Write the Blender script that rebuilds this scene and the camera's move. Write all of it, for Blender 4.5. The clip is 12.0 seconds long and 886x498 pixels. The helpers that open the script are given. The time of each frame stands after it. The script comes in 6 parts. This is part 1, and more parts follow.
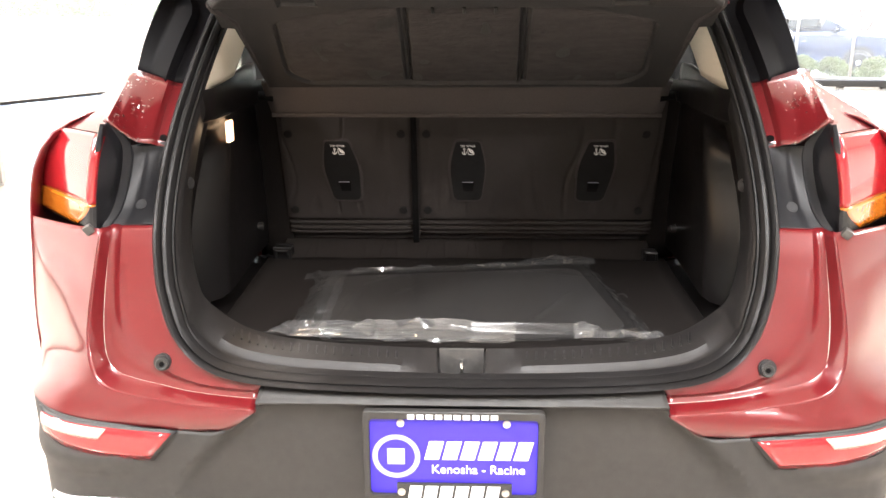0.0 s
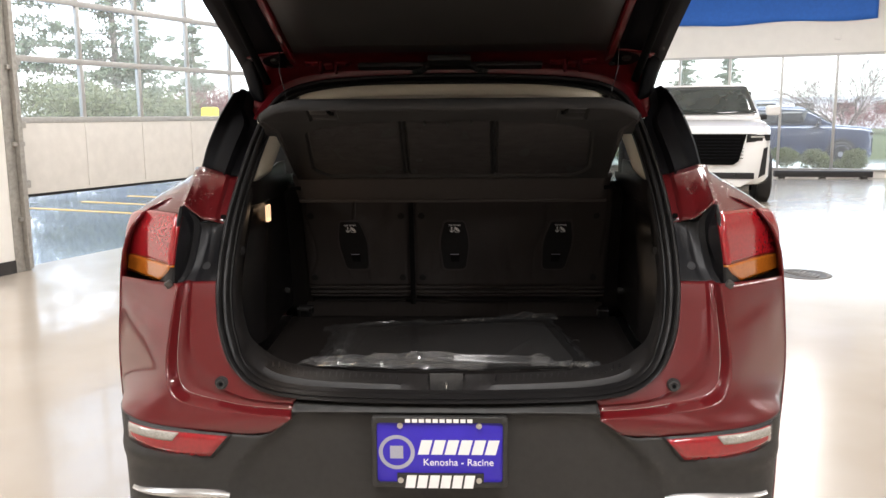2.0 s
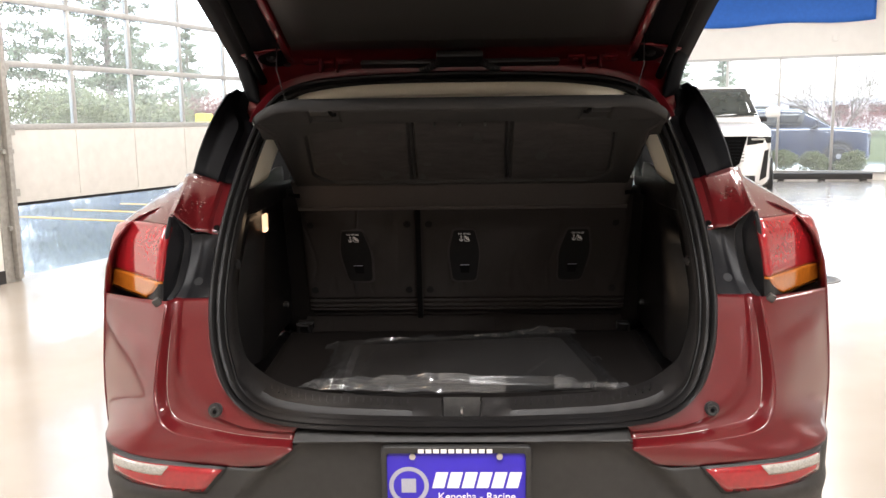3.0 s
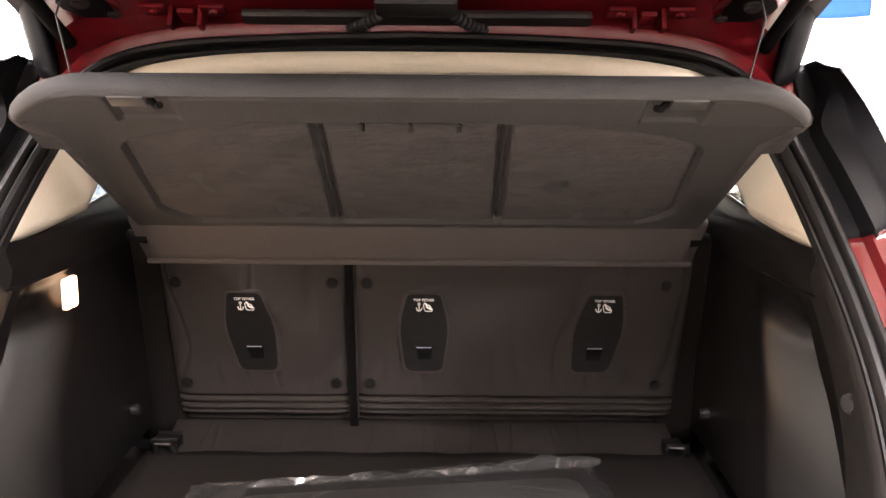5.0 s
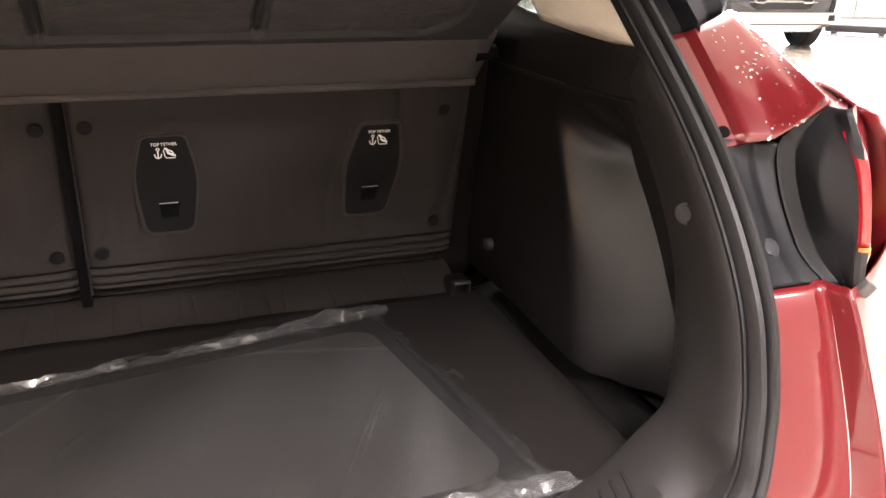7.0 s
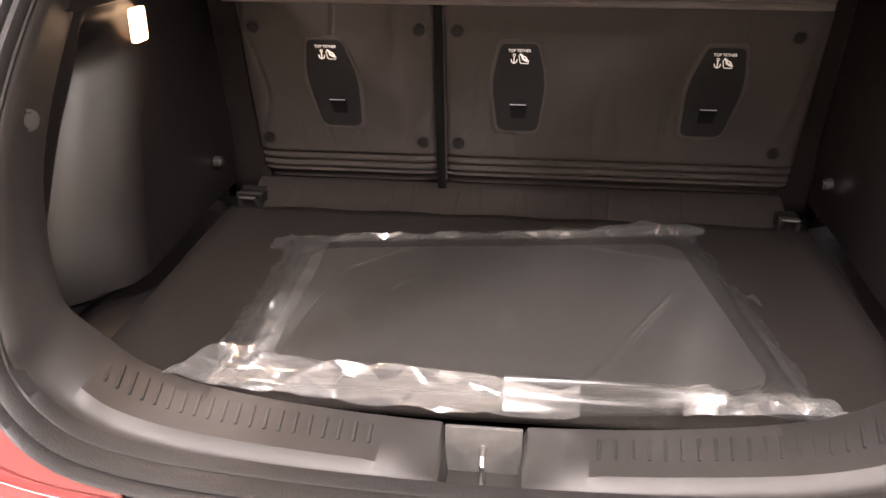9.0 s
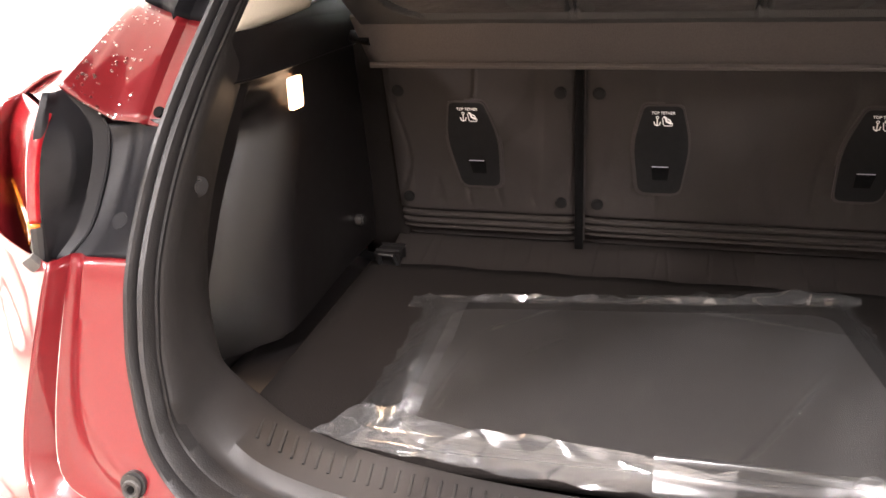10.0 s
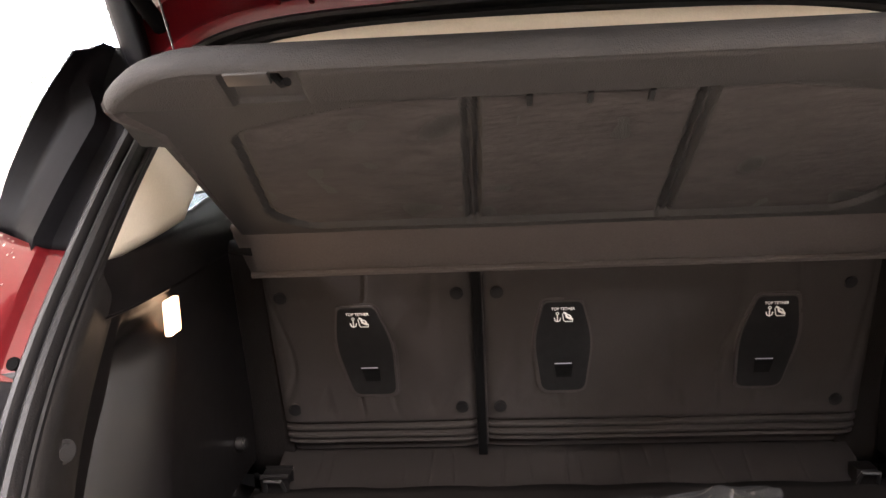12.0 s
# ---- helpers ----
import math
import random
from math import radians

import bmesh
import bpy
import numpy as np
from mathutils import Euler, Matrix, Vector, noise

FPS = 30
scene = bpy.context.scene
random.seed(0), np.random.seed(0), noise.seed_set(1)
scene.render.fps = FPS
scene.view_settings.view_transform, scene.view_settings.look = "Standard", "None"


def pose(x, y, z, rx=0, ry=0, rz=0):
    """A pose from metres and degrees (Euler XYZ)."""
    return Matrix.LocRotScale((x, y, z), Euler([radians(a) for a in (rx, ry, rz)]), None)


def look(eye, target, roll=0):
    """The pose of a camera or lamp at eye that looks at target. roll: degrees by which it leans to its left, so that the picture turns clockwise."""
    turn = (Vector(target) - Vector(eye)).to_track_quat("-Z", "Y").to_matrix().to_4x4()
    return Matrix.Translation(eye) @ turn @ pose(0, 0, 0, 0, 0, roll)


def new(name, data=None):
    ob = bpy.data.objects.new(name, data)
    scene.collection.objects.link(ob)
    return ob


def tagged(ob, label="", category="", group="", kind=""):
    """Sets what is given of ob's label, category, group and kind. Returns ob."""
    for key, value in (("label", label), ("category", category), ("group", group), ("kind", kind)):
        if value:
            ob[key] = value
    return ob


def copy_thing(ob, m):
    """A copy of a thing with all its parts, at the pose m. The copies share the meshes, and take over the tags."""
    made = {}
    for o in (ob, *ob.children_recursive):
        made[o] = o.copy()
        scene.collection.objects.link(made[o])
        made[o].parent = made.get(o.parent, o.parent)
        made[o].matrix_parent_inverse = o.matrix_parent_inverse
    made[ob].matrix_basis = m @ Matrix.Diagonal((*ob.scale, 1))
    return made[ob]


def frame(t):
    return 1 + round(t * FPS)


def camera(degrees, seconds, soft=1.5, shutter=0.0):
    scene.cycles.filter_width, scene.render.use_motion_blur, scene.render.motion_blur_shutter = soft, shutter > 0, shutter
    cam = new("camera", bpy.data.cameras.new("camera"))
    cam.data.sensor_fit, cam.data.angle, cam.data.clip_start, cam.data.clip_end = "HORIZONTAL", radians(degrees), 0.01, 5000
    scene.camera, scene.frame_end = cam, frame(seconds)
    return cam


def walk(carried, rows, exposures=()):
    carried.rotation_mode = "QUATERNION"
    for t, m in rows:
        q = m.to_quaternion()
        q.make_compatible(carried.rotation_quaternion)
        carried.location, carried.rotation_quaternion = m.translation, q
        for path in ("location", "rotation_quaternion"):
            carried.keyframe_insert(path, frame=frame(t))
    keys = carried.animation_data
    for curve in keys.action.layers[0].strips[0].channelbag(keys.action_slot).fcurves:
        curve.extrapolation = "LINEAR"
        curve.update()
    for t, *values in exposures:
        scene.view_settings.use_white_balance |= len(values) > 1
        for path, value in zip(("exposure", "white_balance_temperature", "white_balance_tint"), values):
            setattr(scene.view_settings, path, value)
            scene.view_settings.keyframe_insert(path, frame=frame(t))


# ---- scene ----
cam = camera(56.3, 12.0)
PATH = [
    (0, (0.017, -1.276, 1.399), (-0.052, 0.651, 0.868), -0.2),
    (0.5, (0.069, -1.474, 1.448), (-0.061, 0.49, 1.093), -0.9),
    (1, (0.013, -1.654, 1.435), (-0.059, 0.323, 1.146), -0.7),
    (1.5, (0.062, -1.755, 1.434), (-0.008, 0.22, 1.123), -0.6),
    (2, (0.063, -1.789, 1.438), (-0.008, 0.184, 1.119), -0.4),
    (2.5, (0.036, -1.759, 1.435), (-0.036, 0.215, 1.124), -0.6),
    (2.7, (0.018, -1.719, 1.432), (-0.045, 0.256, 1.123), -0.8),
    (4.3, (0.015, -0.984, 1.417), (-0.031, 0.992, 1.116), -0.5),
    (4.5, (0.0, -0.897, 1.426), (-0.019, 1.081, 1.126), -0.4),
    (5, (0.041, -0.675, 1.438), (0.041, 1.299, 1.11), 0.4),
    (5.5, (0.052, -0.534, 1.415), (0.237, 1.413, 0.996), 0.6),
    (6, (-0.031, -0.453, 1.401), (0.486, 1.413, 0.896), 0.3),
    (6.5, (-0.058, -0.436, 1.388), (0.637, 1.341, 0.79), 0.2),
    (6.7, (-0.056, -0.441, 1.378), (0.662, 1.317, 0.751), 0.5),
    (8.3, (0.089, -0.578, 1.34), (0.142, 1.257, 0.547), 1.2),
    (8.5, (0.078, -0.581, 1.337), (0.058, 1.255, 0.543), 0.8),
    (9, (0.039, -0.588, 1.336), (-0.17, 1.237, 0.544), 0.1),
    (9.5, (0.014, -0.59, 1.343), (-0.375, 1.215, 0.575), -0.7),
    (10, (0.004, -0.585, 1.361), (-0.488, 1.228, 0.675), -1.7),
    (10.5, (-0.005, -0.579, 1.388), (-0.517, 1.267, 0.813), -2.1),
    (11, (-0.044, -0.563, 1.404), (-0.497, 1.328, 0.934), -1.6),
    (11.5, (-0.111, -0.513, 1.417), (-0.408, 1.429, 1.038), -1.2),
    (12, (-0.097, -0.48, 1.406), (-0.227, 1.49, 1.089), -2.5),
]
EXPOSURES = [(0.0, 3.4, 6200, 11), (0.3, 2.4, 6200, 11), (0.5, 1.9, 6200, 11), (0.8, 1.7, 6200, 11), (1.2, 1.65, 6200, 11), (2.7, 1.75, 6200, 11),
             (4.3, 4.25, 6350, 16), (4.6, 4.2, 6350, 16), (5.0, 4.0, 6400, 19), (6.7, 3.65, 6350, 18), (8.3, 4.15, 6650, 20), (9.1, 4.2, 6650, 20), (9.6, 3.9, 6450, 18), (12.0, 3.75, 6250, 17)]
LAMP_WATTS = 37
GATE_UP = 20
walk(cam, [(t, look(eye, target, roll)) for t, eye, target, roll in PATH], EXPOSURES)

# ---- light ----
ROOM = pose(0, 0, 0, 0, 0, -21)          # the hall stands turned against the car
world = bpy.data.worlds.new("sky")
scene.world = world
world.use_nodes = True
wn, wl = world.node_tree.nodes, world.node_tree.links
sky = wn.new("ShaderNodeTexSky")
sky.sky_type, sky.sun_disc = "NISHITA", False
sky.sun_elevation, sky.sun_rotation = radians(52), radians(160)
sky.air_density, sky.dust_density, sky.ozone_density = 1.0, 1.5, 1.0
overcast = wn.new("ShaderNodeHueSaturation")          # a pale, rain-grey sky
overcast.inputs["Saturation"].default_value, overcast.inputs["Value"].default_value = 0.45, 1.9
wl.new(sky.outputs[0], overcast.inputs["Color"])
wl.new(overcast.outputs[0], wn["Background"].inputs[0])
wn["Background"].inputs[1].default_value = 0.15

sun = new("sun", bpy.data.lights.new("sun", "SUN"))
sun.data.energy, sun.data.angle, sun.data.color = 1.5, radians(45), (1, 0.97, 0.93)
sun.matrix_world = look((14, -27, 60), (0, 11, 0))


def hall_lamp(x, y, z, sx, sy, watts):
    ob = new("hall_light", bpy.data.lights.new("hall_light", "AREA"))
    ob.data.shape, ob.data.size, ob.data.size_y, ob.data.energy = "RECTANGLE", sx, sy, watts
    ob.data.color = (1.0, 0.96, 0.92)
    ob.matrix_world = ROOM @ pose(x, y, z)
    return ob


HALL_LAMPS = [(lu, lv, w) for lu in (-3.5, 1.0, 5.5) for lv, w in ((-2.4, 1.7), (4.0, 0.8), (9.5, 0.8), (15.0, 0.8))]
for lu, lv, w in HALL_LAMPS:
    hall_lamp(lu, lv, 4.55, 0.35, 2.4, LAMP_WATTS * w)


# ---- materials ----
def mat(name, color, rough=0.5, metal=0.0, grain=0.0, scale=40.0, bump=0.0, bscale=200.0, spots=0.0, sscale=3.0,
        coat=0.0, spec=0.5, dark=None, rvar=0.0, emit=0.0, sheen=0.0, stretch=(1, 1, 1)):
    """Principled surface with variation at two scales and a fine relief."""
    m = bpy.data.materials.new(name)
    m.use_nodes = True
    n, l = m.node_tree.nodes, m.node_tree.links
    p = n["Principled BSDF"]
    c = (*color, 1)
    p.inputs["Base Color"].default_value = c
    p.inputs["Roughness"].default_value = rough
    p.inputs["Metallic"].default_value = metal
    p.inputs["Specular IOR Level"].default_value = spec
    p.inputs["Coat Weight"].default_value = coat
    p.inputs["Coat Roughness"].default_value = 0.04
    p.inputs["Sheen Weight"].default_value = sheen
    if emit:
        p.inputs["Emission Color"].default_value = c
        p.inputs["Emission Strength"].default_value = emit
    tc, co = n.new("ShaderNodeTexCoord"), n.new("ShaderNodeMapping")
    co.inputs["Scale"].default_value = stretch
    l.new(tc.outputs["Object"], co.inputs["Vector"])
    out = None
    for amount, sc, det in ((grain, scale, 6), (spots, sscale, 3)):
        if amount:
            t = n.new("ShaderNodeTexNoise")
            t.inputs["Scale"].default_value, t.inputs["Detail"].default_value = sc, det
            l.new(co.outputs["Vector"], t.inputs["Vector"])
            mr = n.new("ShaderNodeMapRange")
            mr.inputs[1].default_value, mr.inputs[2].default_value = 0.3, 0.7
            mr.inputs[3].default_value, mr.inputs[4].default_value = 0.0, 1.0
            l.new(t.outputs[0], mr.inputs[0])
            mx = n.new("ShaderNodeMix")
            mx.data_type = "RGBA"
            d = dark if dark else tuple(v * (1 - amount) for v in color)
            mx.inputs[7].default_value = (*d, 1)
            if out:
                l.new(out, mx.inputs[6])
                mul = n.new("ShaderNodeMath")
                mul.operation = "MULTIPLY"
                mul.inputs[1].default_value = amount
                l.new(mr.outputs[0], mul.inputs[0])
                l.new(mul.outputs[0], mx.inputs[0])
            else:
                mx.inputs[6].default_value = c
                if dark:
                    mul = n.new("ShaderNodeMath")
                    mul.operation = "MULTIPLY"
                    mul.inputs[1].default_value = amount
                    l.new(mr.outputs[0], mul.inputs[0])
                    l.new(mul.outputs[0], mx.inputs[0])
                else:
                    l.new(mr.outputs[0], mx.inputs[0])
            out = mx.outputs[2]
            if rvar and amount == grain or (rvar and not grain):
                rr = n.new("ShaderNodeMapRange")
                rr.inputs[3].default_value, rr.inputs[4].default_value = rough - rvar, rough + rvar
                l.new(t.outputs[0], rr.inputs[0])
                l.new(rr.outputs[0], p.inputs["Roughness"])
    if out:
        l.new(out, p.inputs["Base Color"])
    if bump:
        b = n.new("ShaderNodeBump")
        b.inputs["Strength"].default_value = bump
        b.inputs["Distance"].default_value = 0.002
        t = n.new("ShaderNodeTexNoise")
        t.inputs["Scale"].default_value, t.inputs["Detail"].default_value = bscale, 3
        l.new(co.outputs["Vector"], t.inputs["Vector"])
        l.new(t.outputs[0], b.inputs["Height"])
        l.new(b.outputs[0], p.inputs["Normal"])
    return m


def glass(name, tint=(1, 1, 1), gloss=0.12, rough=0.0, milky=0.0):
    """Clear pane or film: see-through with a mirror gloss that grows at grazing angles."""
    m = bpy.data.materials.new(name)
    m.use_nodes = True
    n, l = m.node_tree.nodes, m.node_tree.links
    n.remove(n["Principled BSDF"])
    tr, gl, mx, lw, mu, pw = (n.new("ShaderNodeBsdfTransparent"), n.new("ShaderNodeBsdfGlossy"), n.new("ShaderNodeMixShader"),
                              n.new("ShaderNodeLayerWeight"), n.new("ShaderNodeMath"), n.new("ShaderNodeMath"))
    tr.inputs[0].default_value = (*tint, 1)
    gl.inputs["Roughness"].default_value = rough
    pw.operation, pw.inputs[1].default_value = "POWER", 3.5
    l.new(lw.outputs["Facing"], pw.inputs[0])
    mu.operation, mu.use_clamp = "MULTIPLY_ADD", True
    mu.inputs[1].default_value, mu.inputs[2].default_value = 0.8, gloss
    l.new(pw.outputs[0], mu.inputs[0])
    l.new(mu.outputs[0], mx.inputs[0])
    l.new(tr.outputs[0], mx.inputs[1])
    l.new(gl.outputs[0], mx.inputs[2])
    last = mx
    if milky:
        df, m2 = n.new("ShaderNodeBsdfDiffuse"), n.new("ShaderNodeMixShader")
        df.inputs[0].default_value = (0.8, 0.8, 0.8, 1)
        m2.inputs[0].default_value = milky
        l.new(mx.outputs[0], m2.inputs[1])
        l.new(df.outputs[0], m2.inputs[2])
        last = m2
    l.new(last.outputs[0], n["Material Output"].inputs[0])
    return m


RED = mat("red_paint", (0.118, 0.0068, 0.0090), 0.30, 0.10, grain=0.30, scale=1400, coat=1.0, spec=0.35, spots=0.10, sscale=2)
REDIN = mat("red_paint_inside", (0.105, 0.0045, 0.0075), 0.35, 0.10, grain=0.25, scale=700, coat=0.4, spec=0.2)
GREYP = mat("grey_bumper_plastic", (0.0226, 0.0211, 0.0196), 0.55, grain=0.2, scale=60, bump=0.35, bscale=700, spots=0.25, sscale=6, rvar=0.08)
BLACKP = mat("black_trim_plastic", (0.009, 0.008625, 0.008625), 0.48, grain=0.2, scale=80, bump=0.3, bscale=900, rvar=0.06)
TRIM = mat("charcoal_cabin_plastic", (0.0060, 0.0051, 0.0050), 0.31, grain=0.15, scale=50, bump=0.1, bscale=1100, rvar=0.06, spec=0.42)
HOUSING = mat("black_lamp_housing", (0.0085, 0.0083, 0.0095), 0.45, grain=0.2, scale=50, bump=0.12, bscale=800, spec=0.30)
GLOSSB = mat("satin_black_pillar", (0.0038, 0.0036, 0.0044), 0.6, grain=0.2, scale=300, spec=0.07)
COVER = mat("tether_cover_plastic", (0.00726, 0.0068, 0.0068), 0.72, grain=0.2, scale=90, spec=0.12)
CLIPM = mat("grey_clip_plastic", (0.018, 0.0168, 0.0162), 0.30, grain=0.1, scale=90)
SILLM = mat("sill_plastic", (0.0120, 0.0104, 0.0097), 0.52, grain=0.15, scale=50, bump=0.12, bscale=1100, rvar=0.06, spec=0.4)
RUBBER = mat("black_rubber", (0.00759, 0.0067, 0.00657), 0.52, grain=0.25, scale=120, bump=0.2, bscale=500, spec=0.32)
FLOORC = mat("floor_flap_carpet", (0.020, 0.0168, 0.0153), 0.92, grain=0.25, scale=800, bump=0.4, bscale=900, spots=0.3, sscale=9, spec=0.1)
CARPET = mat("charcoal_carpet", (0.0112, 0.0092, 0.0083), 0.95, grain=0.35, scale=700, bump=0.6, bscale=900, spots=0.35, sscale=6, spec=0.08, stretch=(1, 0.5, 0.3))
SEATB = mat("seat_back_carpet", (0.029, 0.0246, 0.0229), 0.9, grain=0.22, scale=900, bump=0.25, bscale=1500, spots=0.30, sscale=7, spec=0.12)
CLIPD = mat("dark_clip_plastic", (0.022, 0.020, 0.019), 0.5, grain=0.1, scale=90)
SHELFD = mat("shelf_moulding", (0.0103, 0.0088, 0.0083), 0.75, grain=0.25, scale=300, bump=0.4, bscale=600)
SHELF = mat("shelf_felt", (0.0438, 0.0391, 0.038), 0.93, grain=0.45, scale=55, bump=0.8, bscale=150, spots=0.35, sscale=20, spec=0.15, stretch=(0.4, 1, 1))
FLAPM = mat("flap_felt", (0.055, 0.047, 0.044), 0.93, grain=0.18, scale=300, bump=0.3, bscale=500, spots=0.15, sscale=9, spec=0.15)
MAT = mat("floor_mat_rubber", (0.0100, 0.0082, 0.0070), 0.6, grain=0.25, scale=300, bump=0.3, bscale=400, spots=0.2, sscale=8)
BEIGE = mat("beige_headliner", (0.68, 0.61, 0.49), 0.7, grain=0.08, scale=300, bump=0.2, bscale=500, spots=0.06, sscale=6)
# black rubber parts, and the painted shade in the seat split
MATTB = mat("matt_black_and_gap_shade", (0.00358, 0.00341, 0.00341), 0.9, grain=0.2, scale=200, spec=0.05)
# paler than the seat carpet: the raised rim's highlight painted in
RIMM = mat("highlit_rim_felt", (0.034, 0.029, 0.0275), 0.85, grain=0.2, scale=400, spec=0.2)
PLATEM = mat("striker_plate_steel", (0.0714, 0.068, 0.0646), 0.5, 0.3, grain=0.25, scale=120)
STEEL = mat("bright_steel", (0.62, 0.60, 0.57), 0.28, 1.0, grain=0.15, scale=200)
CHROME = mat("satin_silver", (0.62, 0.62, 0.62), 0.25, 0.9, grain=0.08, scale=200)
WHITEINK = mat("white_print", (0.82, 0.80, 0.78), 0.6, grain=0.05, scale=300)
GREYINK = mat("grey_print", (0.36, 0.36, 0.42), 0.5, grain=0.1, scale=300)
BLUEP = mat("blue_plate_paint", (0.035, 0.018, 0.42), 0.4, grain=0.08, scale=20, spots=0.15, sscale=5)
REDLENS = mat("red_lens", (0.30, 0.008, 0.013), 0.12, grain=0.25, scale=120, coat=1.0)
REDLENS2 = mat("deep_red_lens", (0.22, 0.007, 0.011), 0.15, grain=0.3, scale=160, coat=1.0)
AMBER = mat("amber_lens", (0.42, 0.12, 0.010), 0.14, grain=0.2, scale=120, coat=1.0)
CLEARL = mat("clear_lens", (0.42, 0.40, 0.36), 0.12, grain=0.4, scale=260, coat=1.0, bump=0.5, bscale=220)
LEATHER = mat("black_leather", (0.0132, 0.0126, 0.0126), 0.55, grain=0.2, scale=60, bump=0.5, bscale=350)
LAMPGLOW = mat("lit_lamp_lens", (1.0, 0.66, 0.38), 0.4, emit=0.30)
TYRE = mat("tyre_rubber", (0.022, 0.022, 0.023), 0.8, grain=0.3, scale=60, bump=0.4, bscale=120)
ALLOY = mat("alloy_wheel", (0.5, 0.5, 0.52), 0.3, 0.9, grain=0.1, scale=90)
CARGLASS = glass("car_glass", (0.78, 0.80, 0.78), 0.05)
SMOKED = mat("smoked_rear_glass", (0.018, 0.0165, 0.016), 0.42, grain=0.15, scale=8, spec=0.4)
PRIVACY = mat("privacy_glass", (0.010, 0.011, 0.012), 0.06, grain=0.1, scale=30, spec=0.6)
SCREENG = mat("windscreen_glass", (0.045, 0.052, 0.048), 0.06, grain=0.5, scale=3, spec=0.6)
FILM = glass("clear_plastic_film", (0.95, 0.95, 0.95), 0.11, 0.16, 0.009)
VEIL = glass("doubled_plastic_film", (0.95, 0.95, 0.95), 0.08, 0.14, 0.014)
GATHER = glass("gathered_plastic_film", (0.95, 0.95, 0.95), 0.07, 0.16, 0.035)
HEM = glass("hanging_plastic_film", (0.95, 0.95, 0.95), 0.03, 0.25, 0.004)
FOLD = glass("folded_plastic_film", (0.96, 0.96, 0.96), 0.14, 0.10, 0.020)
DROP = glass("water_drop", (0.95, 0.95, 0.95), 0.45, 0.02)
FLOORM = mat("polished_floor", (0.48, 0.43, 0.37), 0.20, grain=0.10, scale=2.5, spots=0.5, sscale=1.1, rvar=0.07, dark=(0.34, 0.28, 0.215), coat=0.25, bump=0.05, bscale=40)
WALLM = mat("white_wall_paint", (0.80, 0.77, 0.72), 0.7, grain=0.05, scale=4, bump=0.15, bscale=120, spots=0.06, sscale=1)
CEILM = mat("ceiling_paint", (0.72, 0.70, 0.66), 0.85, grain=0.06, scale=3, bump=0.2, bscale=60)
DOORP = mat("white_door_panel", (0.66, 0.63, 0.58), 0.5, grain=0.1, scale=9, bump=0.3, bscale=30, spots=0.15, sscale=2)
ALU = mat("aluminium_frame", (0.50, 0.49, 0.47), 0.42, 0.6, grain=0.15, scale=40)
RAIL = mat("galvanised_rail", (0.48, 0.46, 0.42), 0.5, 0.6, grain=0.3, scale=25, spots=0.3, sscale=5)
# the milky share puts the glare haze over the outdoors into the glass
PANE = glass("hazed_window_pane", (0.94, 0.97, 0.97), 0.02, 0.0, 0.10)
BLACKB = mat("black_base_trim", (0.03, 0.028, 0.027), 0.5, grain=0.2, scale=30)
BANNER = mat("blue_banner_cloth", (0.025, 0.14, 0.55), 0.7, grain=0.12, scale=15, spots=0.2, sscale=2.5, bump=0.3, bscale=200)
IRON = mat("cast_iron", (0.16, 0.145, 0.13), 0.5, 0.6, grain=0.35, scale=60, bump=0.5, bscale=120)
# wet asphalt; pale blue and dark blotches carry the sky's reflection as colour
ASPHALT = mat("wet_asphalt_painted_sky", (0.46, 0.52, 0.64), 0.13, grain=0.6, scale=0.7, spots=0.9, sscale=0.30, rvar=0.10, dark=(0.05, 0.065, 0.11), stretch=(0.6, 1, 1), coat=0.6)
LINEY = mat("yellow_line_paint", (0.62, 0.38, 0.06), 0.4, grain=0.3, scale=20)
GRASSM = mat("wet_lawn", (0.07, 0.085, 0.03), 0.9, grain=0.4, scale=14, bump=0.8, bscale=60, spots=0.3, sscale=1)
BARK = mat("bark", (0.19, 0.15, 0.13), 0.9, grain=0.4, scale=20, bump=0.8, bscale=40)
NEEDLE = mat("conifer_needles", (0.120, 0.150, 0.090), 0.8, grain=0.45, scale=6)
LEAFY = mat("shrub_leaves", (0.120, 0.135, 0.055), 0.75, grain=0.4, scale=8)
LEAFR = mat("red_shrub_leaves", (0.16, 0.055, 0.05), 0.8, grain=0.4, scale=8)
HEDGE = mat("hedge_leaves", (0.162, 0.19, 0.0532), 0.8, grain=0.4, scale=12)
WHITECAR = mat("white_car_paint", (0.80, 0.79, 0.77), 0.25, grain=0.03, scale=300, coat=1.0)
BLUECAR = mat("dark_blue_car_paint", (0.0228, 0.0338, 0.0715), 0.25, 0.2, grain=0.15, scale=500, coat=1.0)
GREYTRUCK = mat("black_truck_paint", (0.03, 0.03, 0.034), 0.25, 0.3, grain=0.1, scale=300, coat=1.0)
YELLOWM = mat("yellow_paint", (0.85, 0.62, 0.03), 0.5, grain=0.1, scale=20)
LAMPM = mat("lamp_diffuser", (1.0, 0.95, 0.88), 0.5, emit=6.0)
FARWALL = mat("far_building_wall", (0.62, 0.58, 0.55), 0.8, grain=0.15, scale=1.5)


